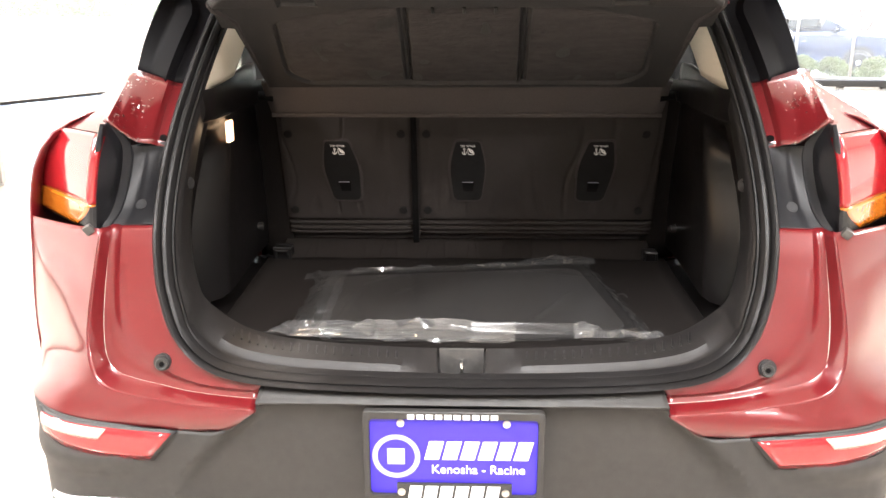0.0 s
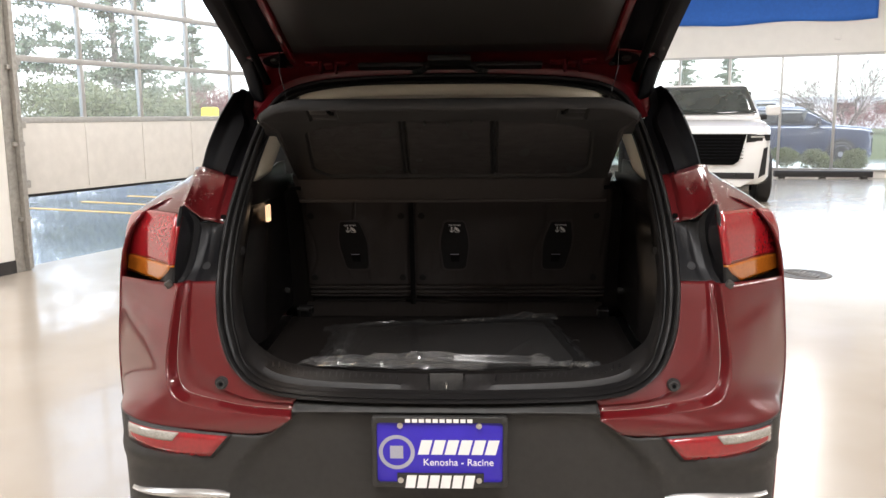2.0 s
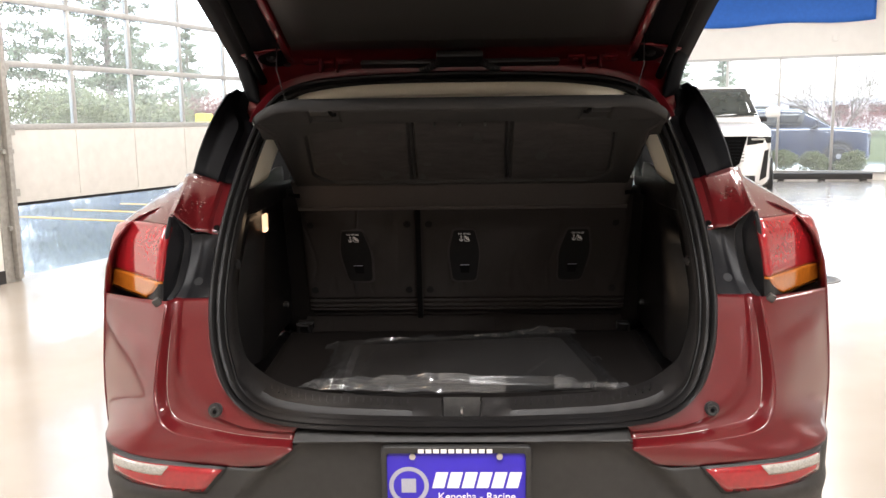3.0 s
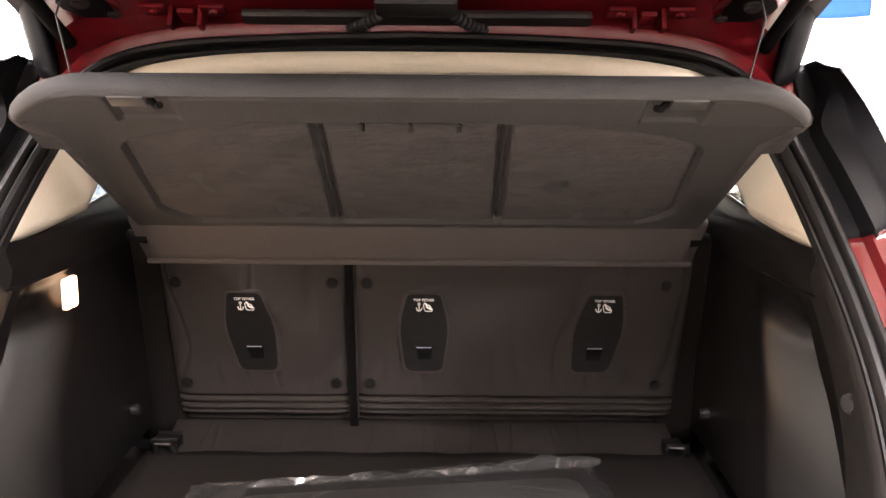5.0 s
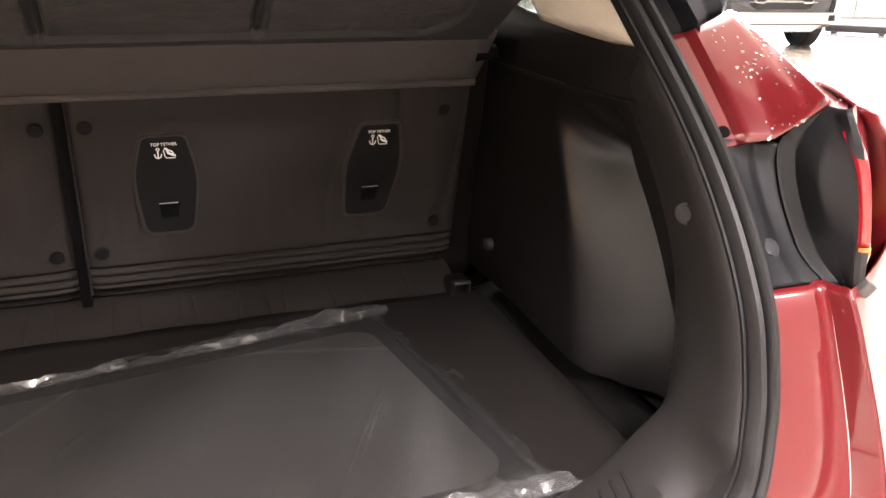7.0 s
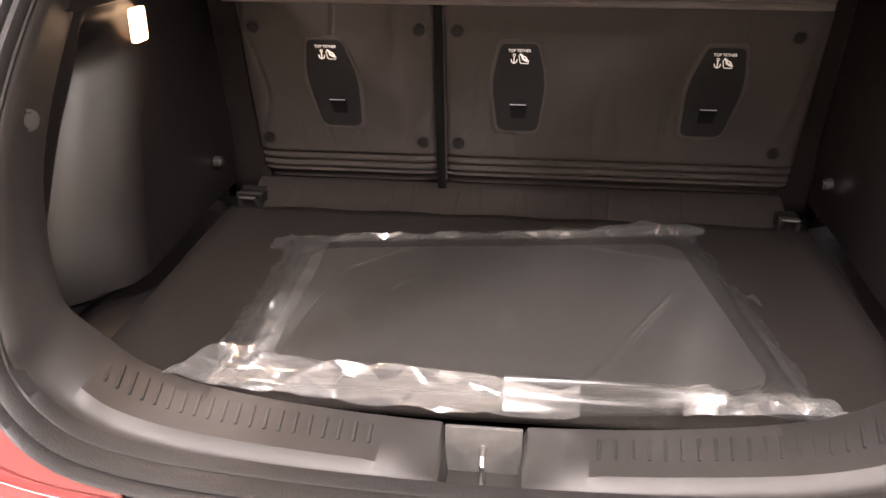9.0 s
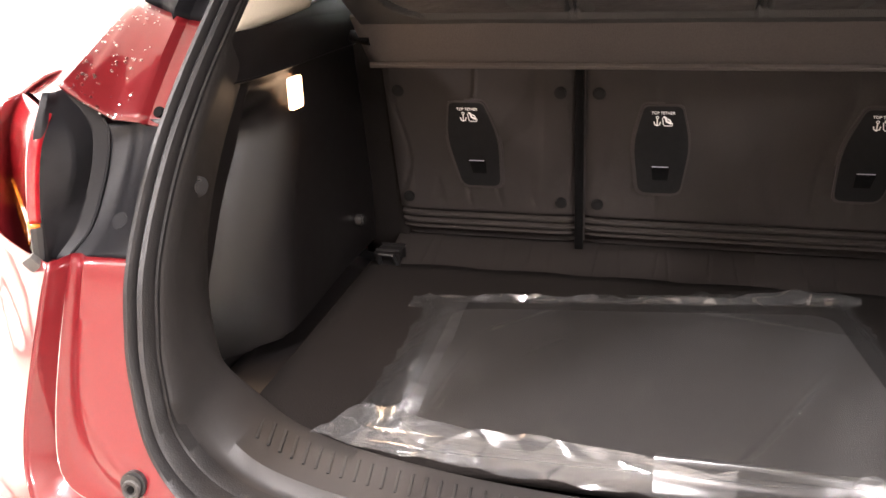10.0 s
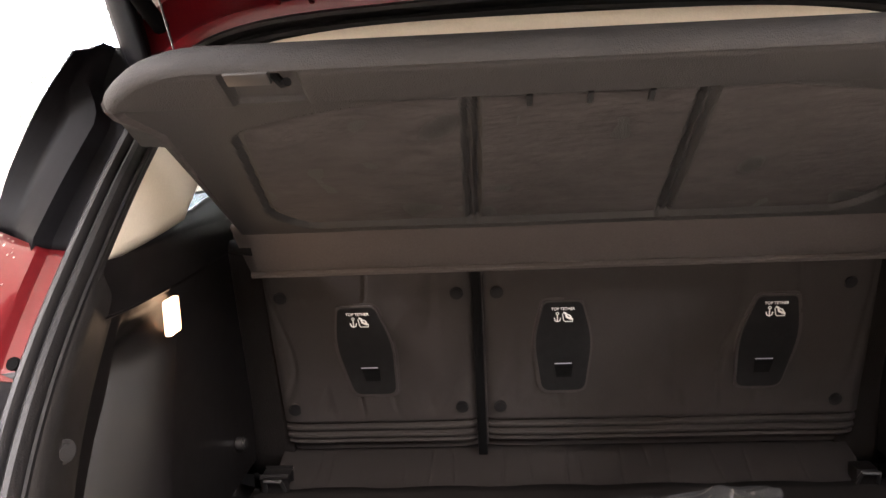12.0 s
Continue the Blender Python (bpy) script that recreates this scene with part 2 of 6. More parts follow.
# ---- mesh helpers ----
def link(name, bm, material, parent=None, label="", smooth=True, category="", group="", kind=""):
    me = bpy.data.meshes.new(name)
    bmesh.ops.recalc_face_normals(bm, faces=bm.faces)
    bm.to_mesh(me)
    bm.free()
    if smooth:
        me.polygons.foreach_set("use_smooth", [True] * len(me.polygons))
        me.set_sharp_from_angle(angle=radians(38))
    me.materials.append(material)
    ob = new(name, me)
    ob.parent = parent
    return tagged(ob, label, category, group, kind)


def part(name, bm, material, parent, label="", smooth=True):
    return link(name, bm, material, parent, label, smooth)


def empty(name, label, category, m=None, group="", kind=""):
    ob = new(name)
    ob.empty_display_size = 0.1
    if m is not None:
        ob.matrix_world = m
    return tagged(ob, label, category, group, kind)


def solid(ob, thick, offset=0.0):
    md = ob.modifiers.new("thickness", "SOLIDIFY")
    md.thickness, md.offset = thick, offset
    return ob


def smoothstep(a, b, x):
    t = min(1, max(0, (x - a) / (b - a)))
    return t * t * (3 - 2 * t)


def table(pts):
    """Smooth function through (argument, value) pairs."""
    xs, ys = zip(*pts)
    def f(x):
        if x <= xs[0]:
            return ys[0]
        if x >= xs[-1]:
            return ys[-1]
        i = max(k for k in range(len(xs) - 1) if xs[k] <= x)
        h = xs[i + 1] - xs[i]
        t = (x - xs[i]) / h
        m0 = (ys[i + 1] - ys[i - 1]) / (xs[i + 1] - xs[i - 1]) if i else (ys[1] - ys[0]) / h
        m1 = (ys[i + 2] - ys[i]) / (xs[i + 2] - xs[i]) if i + 2 < len(xs) else (ys[i + 1] - ys[i]) / h
        return ((2 * t**3 - 3 * t**2 + 1) * ys[i] + (t**3 - 2 * t**2 + t) * h * m0 + (3 * t**2 - 2 * t**3) * ys[i + 1] + (t**3 - t**2) * h * m1)
    return f


def curve(pts, n):
    """n points along a smooth curve through pts, at even lengths."""
    pts = [Vector(p) for p in pts]
    raw = []
    for i in range(len(pts) - 1):
        p0, p1, p2, p3 = pts[max(i - 1, 0)], pts[i], pts[i + 1], pts[min(i + 2, len(pts) - 1)]
        for k in range(12):
            t = k / 12
            raw.append(0.5 * (2 * p1 + (p2 - p0) * t + (2 * p0 - 5 * p1 + 4 * p2 - p3) * t * t + (3 * p1 - p0 - 3 * p2 + p3) * t**3))
    raw.append(pts[-1])
    acc = [0]
    for a, b in zip(raw, raw[1:]):
        acc.append(acc[-1] + (b - a).length)
    out, j = [], 0
    for k in range(n):
        d = acc[-1] * k / (n - 1)
        while j < len(raw) - 2 and acc[j + 1] < d:
            j += 1
        w = (d - acc[j]) / max(1e-9, acc[j + 1] - acc[j])
        out.append(raw[j].lerp(raw[j + 1], w))
    return out


def rows_mesh(rows, closed_u=False, closed_v=False, bm=None):
    """Quads between rows of points."""
    bm = bm or bmesh.new()
    vs = [[bm.verts.new(p) for p in r] for r in rows]
    nu, nv = len(vs), len(vs[0])
    for i in range(nu if closed_u else nu - 1):
        for j in range(nv if closed_v else nv - 1):
            a, b, c, d = vs[i][j], vs[i][(j + 1) % nv], vs[(i + 1) % nu][(j + 1) % nv], vs[(i + 1) % nu][j]
            try:
                bm.faces.new((a, b, c, d))
            except ValueError:
                pass
    return bm


def surf(fn, nu, nv, bm=None):
    return rows_mesh([[fn(i / (nu - 1), j / (nv - 1)) for j in range(nv)] for i in range(nu)], bm=bm)


def box(x0, x1, y0, y1, z0, z1, bevel=0.0, bm=None, seg=2, m=None):
    own = bmesh.new()
    bmesh.ops.create_cube(own, size=1)
    for v in own.verts:
        v.co = Vector(((x0 + x1) / 2 + v.co.x * (x1 - x0), (y0 + y1) / 2 + v.co.y * (y1 - y0), (z0 + z1) / 2 + v.co.z * (z1 - z0)))
    if bevel:
        bmesh.ops.bevel(own, geom=own.edges[:], offset=bevel, segments=seg, profile=0.6, affect="EDGES")
    if m is not None:
        bmesh.ops.transform(own, matrix=m, verts=own.verts[:])
    if bm is None:
        return own
    me = bpy.data.meshes.new("t")
    own.to_mesh(me)
    own.free()
    bm.from_mesh(me)
    bpy.data.meshes.remove(me)
    return bm


def tube(pts, r, n=8, bm=None, taper=None, closed=False):
    """A round rod along pts."""
    pts = [Vector(p) for p in pts]
    rows = []
    for i, p in enumerate(pts):
        a, b = pts[max(i - 1, 0)], pts[min(i + 1, len(pts) - 1)]
        d = (b - a).normalized()
        x = d.orthogonal().normalized() if not rows else (px - d * px.dot(d)).normalized()
        px = x
        y = d.cross(x)
        rr = r if taper is None else r * (1 + (taper - 1) * i / (len(pts) - 1))
        rows.append([p + (x * math.cos(2 * math.pi * k / n) + y * math.sin(2 * math.pi * k / n)) * rr for k in range(n)])
    bm = rows_mesh(rows, closed_v=True, bm=bm)
    if not closed:
        bm.verts.ensure_lookup_table()
        m = len(bm.verts)
        tot = len(rows) * n
        bm.faces.new([bm.verts[m - tot + k] for k in range(n)][::-1])
        bm.faces.new([bm.verts[m - n + k] for k in range(n)])
    return bm


def disc(cx, cy, cz, r, depth, axis="y", n=24, bevel=0.0, bm=None, r2=None):
    own = bmesh.new()
    bmesh.ops.create_cone(own, cap_ends=True, segments=n, radius1=r, radius2=r if r2 is None else r2, depth=depth)
    if bevel:
        bmesh.ops.bevel(own, geom=[e for e in own.edges if all(len(f.verts) > 4 or True for f in e.link_faces) and abs(e.verts[0].co.z - e.verts[1].co.z) < 1e-6], offset=bevel, segments=2, affect="EDGES")
    rot = {"y": pose(0, 0, 0, 90), "x": pose(0, 0, 0, 0, 90), "z": pose(0, 0, 0)}[axis] if isinstance(axis, str) else axis
    bmesh.ops.transform(own, matrix=Matrix.Translation((cx, cy, cz)) @ rot, verts=own.verts[:])
    if bm is None:
        return own
    me = bpy.data.meshes.new("t")
    own.to_mesh(me)
    own.free()
    bm.from_mesh(me)
    bpy.data.meshes.remove(me)
    return bm


def plate(poly, fn, depth, bevel=0.0):
    """A slab with the outline poly (u, v), set into space by fn(u, v, d), d from 0 (front) to depth."""
    bm = bmesh.new()
    f = bm.faces.new([bm.verts.new((u, v, 0)) for u, v in poly])
    bm.normal_update()
    r = bmesh.ops.extrude_face_region(bm, geom=[f])
    for v in [g for g in r["geom"] if isinstance(g, bmesh.types.BMVert)]:
        v.co.z = depth
    if bevel:
        bmesh.ops.bevel(bm, geom=[e for e in bm.edges if max(v.co.z for v in e.verts) < 1e-9], offset=bevel, segments=2, affect="EDGES")
    for v in bm.verts:
        v.co = Vector(fn(*v.co))
    return bm


def rounded(x0, x1, y0, y1, r, n=5):
    out = []
    for cx, cy, a in ((x1 - r, y1 - r, 0), (x0 + r, y1 - r, 90), (x0 + r, y0 + r, 180), (x1 - r, y0 + r, 270)):
        out += [(cx + r * math.cos(radians(a + 90 * k / n)), cy + r * math.sin(radians(a + 90 * k / n))) for k in range(n + 1)]
    return out


def words(name, text, size, material, parent, m, shear=0.0, label=""):
    """Raised lettering, its middle at m, reading along x."""
    cu = bpy.data.curves.new(name, "FONT")
    cu.body, cu.size, cu.align_x, cu.align_y, cu.extrude, cu.shear = text, size, "CENTER", "CENTER", 0.0006, shear
    tmp = new("tmp", cu)
    me = bpy.data.meshes.new_from_object(tmp.evaluated_get(bpy.context.evaluated_depsgraph_get()))
    bpy.data.objects.remove(tmp)
    bpy.data.curves.remove(cu)
    me.name = name
    me.materials.clear()
    me.materials.append(material)
    ob = new(name, me)
    ob.parent, ob.matrix_local = parent, m
    return tagged(ob, label)


# ---- the hall ----
def hall_box(name, material, kind_label, category, *dims, bevel=0.0, parent=None):
    ob = link(name, box(*dims, bevel=bevel), material, None, kind_label, smooth=False, category=category, kind="structure")
    ob.matrix_world = ROOM
    return ob


HALL_L, HALL_R, HALL_BACK, HALL_FAR, HALL_H = -6.0, 12.0, -9.0, 19.0, 4.7
hall_box("floor", FLOORM, "glossy cream polished floor of a vehicle service hall", "floor", HALL_L - 0.2, HALL_R, HALL_BACK, HALL_FAR + 0.2, -0.2, 0.0)
hall_box("ceiling", CEILM, "plain pale painted hall ceiling", "ceiling", HALL_L - 0.3, HALL_R, HALL_BACK, HALL_FAR + 0.3, HALL_H, HALL_H + 0.2)
hall_box("wall_back", WALLM, "plain white painted wall", "wall", HALL_L - 0.3, HALL_R, HALL_BACK - 0.3, HALL_BACK, 0, HALL_H)
hall_box("wall_east", WALLM, "plain white painted wall", "wall", HALL_R, HALL_R + 0.3, HALL_BACK - 0.3, HALL_FAR + 0.3, 0, HALL_H)
DOOR_A, DOOR_B, DOOR_TOP = 4.0, 8.05, 3.75
DOORS = ((DOOR_A, DOOR_B), (10.2, 14.2))
hall_box("wall_west_near", WALLM, "white painted wall beside the overhead door", "wall", HALL_L - 0.3, HALL_L, HALL_BACK, DOOR_A - 0.17, 0, HALL_H)
hall_box("wall_west_middle", WALLM, "white painted wall between two overhead doors", "wall", HALL_L - 0.3, HALL_L, DOOR_B + 0.17, 10.2 - 0.17, 0, HALL_H)
hall_box("wall_west_end", WALLM, "white painted wall by the far corner", "wall", HALL_L - 0.3, HALL_L, 14.2 + 0.17, HALL_FAR, 0, HALL_H)
for a, b in DOORS:
    hall_box("wall_west_lintel", WALLM, "white painted wall above the overhead door", "wall", HALL_L - 0.3, HALL_L, a - 0.17, b + 0.17, DOOR_TOP, HALL_H)
hall_box("baseboard", BLACKB, "black rubber base trim along the wall", "baseboard", HALL_L, HALL_L + 0.012, HALL_BACK, DOOR_A - 0.17, 0, 0.12)
hall_box("baseboard", BLACKB, "black rubber base trim along the wall", "baseboard", HALL_L, HALL_L + 0.012, DOOR_B + 0.17, 10.03, 0, 0.12)
hall_box("wall_far_top", WALLM, "white painted wall above the shop windows", "wall", HALL_L - 0.3, HALL_R, HALL_FAR, HALL_FAR + 0.3, 2.74, HALL_H)
hall_box("wall_far_sill", WALLM, "low pale sill wall below the shop windows", "wall", HALL_L - 0.3, HALL_R, HALL_FAR, HALL_FAR + 0.3, 0, 0.14)


def overhead_door(a, b, lift):
    """Sectional door of glazed rows over a solid panel, raised by lift."""
    d = empty("overhead_door", "white sectional overhead door with glazed rows, raised part way", "garage door", ROOM, "overhead doors")
    n, row, x0, x1 = 5, 0.572, HALL_L - 0.06, HALL_L - 0.015
    step = (b - a) / n
    z = lift
    bm = box(x0, x1, a, b, z, z + 0.70, 0.004)
    part("solid_panel", bm, DOORP, d, "dirty white insulated door panel")
    part("bottom_seal", box(x0 + 0.005, x1 - 0.005, a, b, z - 0.03, z, 0.006), RUBBER, d, "black rubber seal")
    for k in range(1, n):
        part("panel_rib", box(x1, x1 + 0.008, a + k * step - 0.012, a + k * step + 0.012, z + 0.03, z + 0.66, 0.002), DOORP, d)
    z += 0.70
    r = 0
    while z + row < DOOR_TOP + 0.25:
        part("rail", box(x0, x1 + 0.006, a, b, z - 0.028, z + 0.028, 0.004), ALU, d)
        for k in range(n + 1):
            part("stile", box(x0 + 0.004, x1 + 0.003, a + k * step - 0.022, a + k * step + 0.022, z + 0.028, z + row - 0.028, 0.003), ALU, d)
        for k in range(n):
            g = part("pane", box(x0 + 0.018, x0 + 0.024, a + k * step + 0.022, a + (k + 1) * step - 0.022, z + 0.028, z + row - 0.028), PANE, d)
            g.visible_shadow = False
        z += row
        r += 1
    part("rail", box(x0, x1 + 0.006, a, b, z - 0.028, z + 0.028, 0.004), ALU, d)
    for k in range(n + 1):
        if k in (0, n):
            for zz in (lift + 0.1, lift + 0.66, lift + 1.24, lift + 1.82):
                s = 1 if k == 0 else -1
                yk = a if k == 0 else b
                part("roller_bracket", box(x1, x1 + 0.05, yk - 0.03, yk + 0.05, zz - 0.035, zz + 0.035, 0.006), RAIL, d, "worn steel roller bracket")
    return d


def door_rails(a, b):
    for y0, y1 in ((a - 0.17, a), (b, b + 0.17)):
        j = empty("door_track", "galvanised steel door jamb and roller track", "door frame", ROOM, kind="structure")
        part("jamb", box(HALL_L - 0.3, HALL_L + 0.015, y0, y1, 0, DOOR_TOP, 0.006), RAIL, j)
        yy = y1 - 0.05 if y0 < a else y0 + 0.05
        part("track", box(HALL_L + 0.015, HALL_L + 0.075, yy - 0.025, yy + 0.025, 0.03, DOOR_TOP + 0.5, 0.006), RAIL, j)
        for zz in (0.5, 1.2, 1.9, 2.6):
            part("bracket", box(HALL_L + 0.015, HALL_L + 0.05, yy - 0.06, yy + 0.06, zz - 0.02, zz + 0.02, 0.003), RAIL, j)


for (a, b), lift in zip(DOORS, (0.72, 0.02)):
    overhead_door(a, b, lift)
    door_rails(a, b)


def shop_windows():
    w = empty("window_1", "tall shop windows in slim aluminium frames", "window", ROOM, kind="structure")
    lo, hi = 0.14, 2.74
    us = [0.30 + 1.13 * k for k in range(-5, 10)]
    part("window_frame", box(us[0], us[-1], HALL_FAR + 0.02, HALL_FAR + 0.12, hi - 0.06, hi, 0.004), ALU, w)
    part("window_sill", box(us[0], us[-1], HALL_FAR - 0.03, HALL_FAR + 0.12, lo, lo + 0.05, 0.004), ALU, w)
    for a in us:
        part("mullion", box(a - 0.03, a + 0.03, HALL_FAR + 0.02, HALL_FAR + 0.12, lo + 0.05, hi - 0.06, 0.004), ALU, w)
    for a, b in zip(us, us[1:]):
        p = part("pane", box(a + 0.03, b - 0.03, HALL_FAR + 0.065, HALL_FAR + 0.072, lo + 0.05, hi - 0.06), PANE, w)
        p.visible_shadow = False
    return us


US = shop_windows()
hall_box("wall_far_west", WALLM, "white painted wall in the far corner", "wall", HALL_L - 0.3, US[0] - 0.03, HALL_FAR, HALL_FAR + 0.3, 0.14, 2.74)
hall_box("wall_far_east", WALLM, "white painted wall in the far corner", "wall", US[-1] + 0.03, HALL_R, HALL_FAR, HALL_FAR + 0.3, 0.14, 2.74)

bm = surf(lambda u, v: Vector((-5.0 + 7.15 * u, HALL_FAR - 0.03 - 0.02 * math.sin(u * 31) * (1 - v) - 0.012 * math.sin(u * 77 + v * 3), 3.44 + 0.025 * math.sin(u * 19) * (1 - v) + 1.0 * v)), 90, 8)
ban = link("banner", bm, BANNER, None, "royal blue cloth banner hung on the white wall", category="banner")
ban.matrix_world = ROOM
solid(ban, 0.004)
hall_box("alarm_box", WALLM, "small white alarm box on the wall", "fixture", 1.33, 1.45, HALL_FAR - 0.05, HALL_FAR, 3.02, 3.16, bevel=0.01)

for lu, lv, w in HALL_LAMPS:
        li = empty("ceiling_light", "long white ceiling light, switched on", "ceiling light", ROOM @ pose(lu, lv, HALL_H), "ceiling lights")
        part("housing", box(-0.2, 0.2, -1.25, 1.25, -0.1, 0.0, 0.01), WALLM, li)
        part("diffuser", box(-0.17, 0.17, -1.2, 1.2, -0.12, -0.1, 0.005), LAMPM, li, "glowing white diffuser")

# low black kerb unit on the floor by the windows
kerb = empty("floor_barrier", "low black metal barrier on the floor by the windows", "barrier", ROOM @ pose(1.25, 18.55, 0, 0, 0, 12), "floor barriers")
part("beam", box(-1.02, 1.02, -0.09, 0.09, 0.03, 0.165, 0.015), BLACKB, kerb)
for k in (-0.85, 0, 0.85):
    part("foot", box(k - 0.06, k + 0.06, -0.1, 0.1, 0.0, 0.05, 0.01), BLACKB, kerb)
copy_thing(kerb, ROOM @ pose(8.6, 16.2, 0, 0, 0, -30))


def drain():
    d = empty("floor_drain", "round cast-iron drain cover set in the floor", "drain cover", pose(3.04, 5.65, 0.0, 0, 0, 20))
    part("rim", rows_mesh([[Vector((r * math.cos(a), r * math.sin(a), z)) for a in [2 * math.pi * k / 48 for k in range(48)]] for r, z in ((0.205, 0.004), (0.238, 0.006), (0.242, 0.0))], closed_v=True), IRON, d)
    part("cover", disc(0, 0, 0.0, 0.2, 0.004, "z", 40), BLACKB, d, "dark recessed cover plate")
    bm = bmesh.new()
    for s in (-1, 1):
        for k in range(5):
            box(-0.013, 0.013, -0.06, 0.06, 0.001, 0.007, 0.002, bm, m=pose(s * (0.055), -0.12 + 0.055 * k, 0, 0, 0, s * -55))
    part("tread", bm, IRON, d, "raised chevron treads")
    part("tread", box(-0.012, 0.012, -0.18, 0.18, 0.001, 0.007, 0.002), IRON, d)


drain()

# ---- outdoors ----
g = link("ground", surf(lambda u, v: Vector((-400 + 800 * u, -400 + 800 * v, -0.03)), 3, 3), ASPHALT, None, "wet grey lot around the hall, sky reflection painted into its colour", category="ground", kind="structure")
lawn = link("lawn", rows_mesh([[Vector((x, y, z)) for x in (-60, -15, 10, 60)] for y, z in ((27.8, -0.03), (28, 0.1), (60, 0.4))]), GRASSM, None, "damp grass verge beyond the lot", category="lawn", kind="structure")
lawn.matrix_world = ROOM
lawn2 = link("lawn", rows_mesh([[Vector((x, y, z)) for y in (-60, 0, 20, 60)] for x, z in ((-20.8, -0.03), (-21, 0.12), (-70, 0.5))]), GRASSM, None, "damp grass verge beyond the lot", category="lawn", kind="structure")
lawn2.matrix_world = ROOM
for k in range(3):
    ln = link("parking_line", box(-10.9, -8.6, 8.2 + 1.1 * k - 0.05, 8.2 + 1.1 * k + 0.05, -0.026, -0.024), LINEY, None, "worn yellow parking line on wet asphalt", category="road marking", group="parking lines", kind="structure")
    ln.matrix_world = ROOM


def leaf_cloud(bm, centres, n, size, rng, flat=0.6):
    for c, r in centres:
        for _ in range(n):
            d = Vector((rng.gauss(0, 1), rng.gauss(0, 1), rng.gauss(0, 1))).normalized() * r * rng.random() ** 0.4
            p = Vector(c) + Vector((d.x, d.y, d.z * flat))
            a = Vector((rng.uniform(-1, 1), rng.uniform(-1, 1), rng.uniform(-1, 1))).normalized()
            b = a.orthogonal().normalized()
            s = size * rng.uniform(0.5, 1.4)
            vs = [bm.verts.new(p + q) for q in (-a * s, b * s * 0.45, a * s, -b * s * 0.45)]
            bm.faces.new(vs)


def conifer(x, y, h, w, seed, label="dense green conifer tree"):
    """Whorls of drooping limbs with needle sprays along them, ragged and see-through."""
    rng = random.Random(seed)
    t = empty("conifer_tree", label, "tree", ROOM @ pose(x, y, 0.1), "conifers")
    part("trunk", tube([(0, 0, -0.2), (0.05, 0.03, h * 0.4), (-0.02, 0.02, h * 0.7), (0, 0, h * 0.98)], 0.15, 8, taper=0.15), BARK, t)
    limbs, bm, cs = bmesh.new(), bmesh.new(), []
    z = 0.07 * h
    while z < 0.97 * h:
        f = z / h
        m = rng.choice((4, 5, 6))
        a0 = rng.random() * 6.3
        for j in range(m):
            a = a0 + 2 * math.pi * (j + rng.uniform(-0.3, 0.3)) / m
            ln = w * (1 - f) ** 0.75 * rng.uniform(0.55, 1.15) + 0.15
            d = Vector((math.cos(a), math.sin(a), 0))
            tip = Vector((0, 0, z)) + d * ln + Vector((0, 0, ln * rng.uniform(-0.12, 0.22)))
            if ln > 0.7:
                tube([Vector((0, 0, z)), Vector((0, 0, z - 0.06 * ln)).lerp(tip, 0.55), tip], 0.03 * ln / w + 0.008, 4, limbs, 0.3)
            k = 0.28
            while k < 1.02:
                c = Vector((0, 0, z)).lerp(tip, k) + Vector((rng.gauss(0, 0.08), rng.gauss(0, 0.08), rng.gauss(0, 0.07)))
                cs.append((tuple(c), 0.15 + 0.20 * (1.15 - k) * min(1.5, ln)))
                k += 0.30 / max(0.6, ln)
        z += h * 0.055 * rng.uniform(0.7, 1.3)
    leaf_cloud(bm, cs, 46, 0.060, rng, 0.55)
    tagged(part("limbs", limbs, BARK, t), kind="stuff")
    part("crown", bm, NEEDLE, t, smooth=False)


def bare_tree(x, y, h, seed):
    rng = random.Random(seed)
    t = empty("bare_tree", "leafless spreading tree with many thin twigs", "tree", ROOM @ pose(x, y, 0.1))
    trunk, twigs = bmesh.new(), bmesh.new()
    tube([(0, 0, -0.2), (0.05, 0, h * 0.14)], 0.10, 8, trunk, 0.8)
    def grow(p, d, ln, r, depth):
        q = p + d * ln
        mid = p.lerp(q, 0.5) + Vector((rng.uniform(-1, 1), rng.uniform(-1, 1), 0.4)) * ln * 0.07
        tube([p, mid, q], r, 5 if depth < 3 else 3, trunk if depth < 2 else twigs, 0.65)
        if depth >= 5:
            return
        for _ in range(3):
            v = (d + Vector((rng.uniform(-1, 1), rng.uniform(-1, 1), rng.uniform(-0.40, 0.35))) * 0.62).normalized()
            grow(q if rng.random() < 0.6 else mid, v, ln * rng.uniform(0.62, 0.92), max(0.0055, r * 0.56), depth + 1)
    for k in range(7):
        a = 2 * math.pi * k / 7 + 0.6 * rng.random()
        grow(Vector((0.05, 0, h * 0.12)), Vector((math.cos(a), math.sin(a), rng.uniform(0.6, 1.2))).normalized(), h * 0.25, 0.034, 0)
    part("trunk", trunk, BARK, t)
    part("twigs", twigs, BARK, t)


def shrub(name, label, x, y, z, rx, ry, h, material, seed, dens=90, size=0.07, cat="shrub", group=""):
    rng = random.Random(seed)
    bm = bmesh.new()
    cs = []
    for k in range(int(14 * rx * ry / 0.4) + 8):
        cs.append(((rng.uniform(-rx, rx), rng.uniform(-ry, ry), h * rng.uniform(0.3, 0.78)), h * 0.30))
    leaf_cloud(bm, cs, dens, size, rng, 0.8)
    ob = link(name, bm, material, None, label, smooth=False, category=cat, group=group)
    ob.matrix_world = ROOM @ pose(x, y, z)


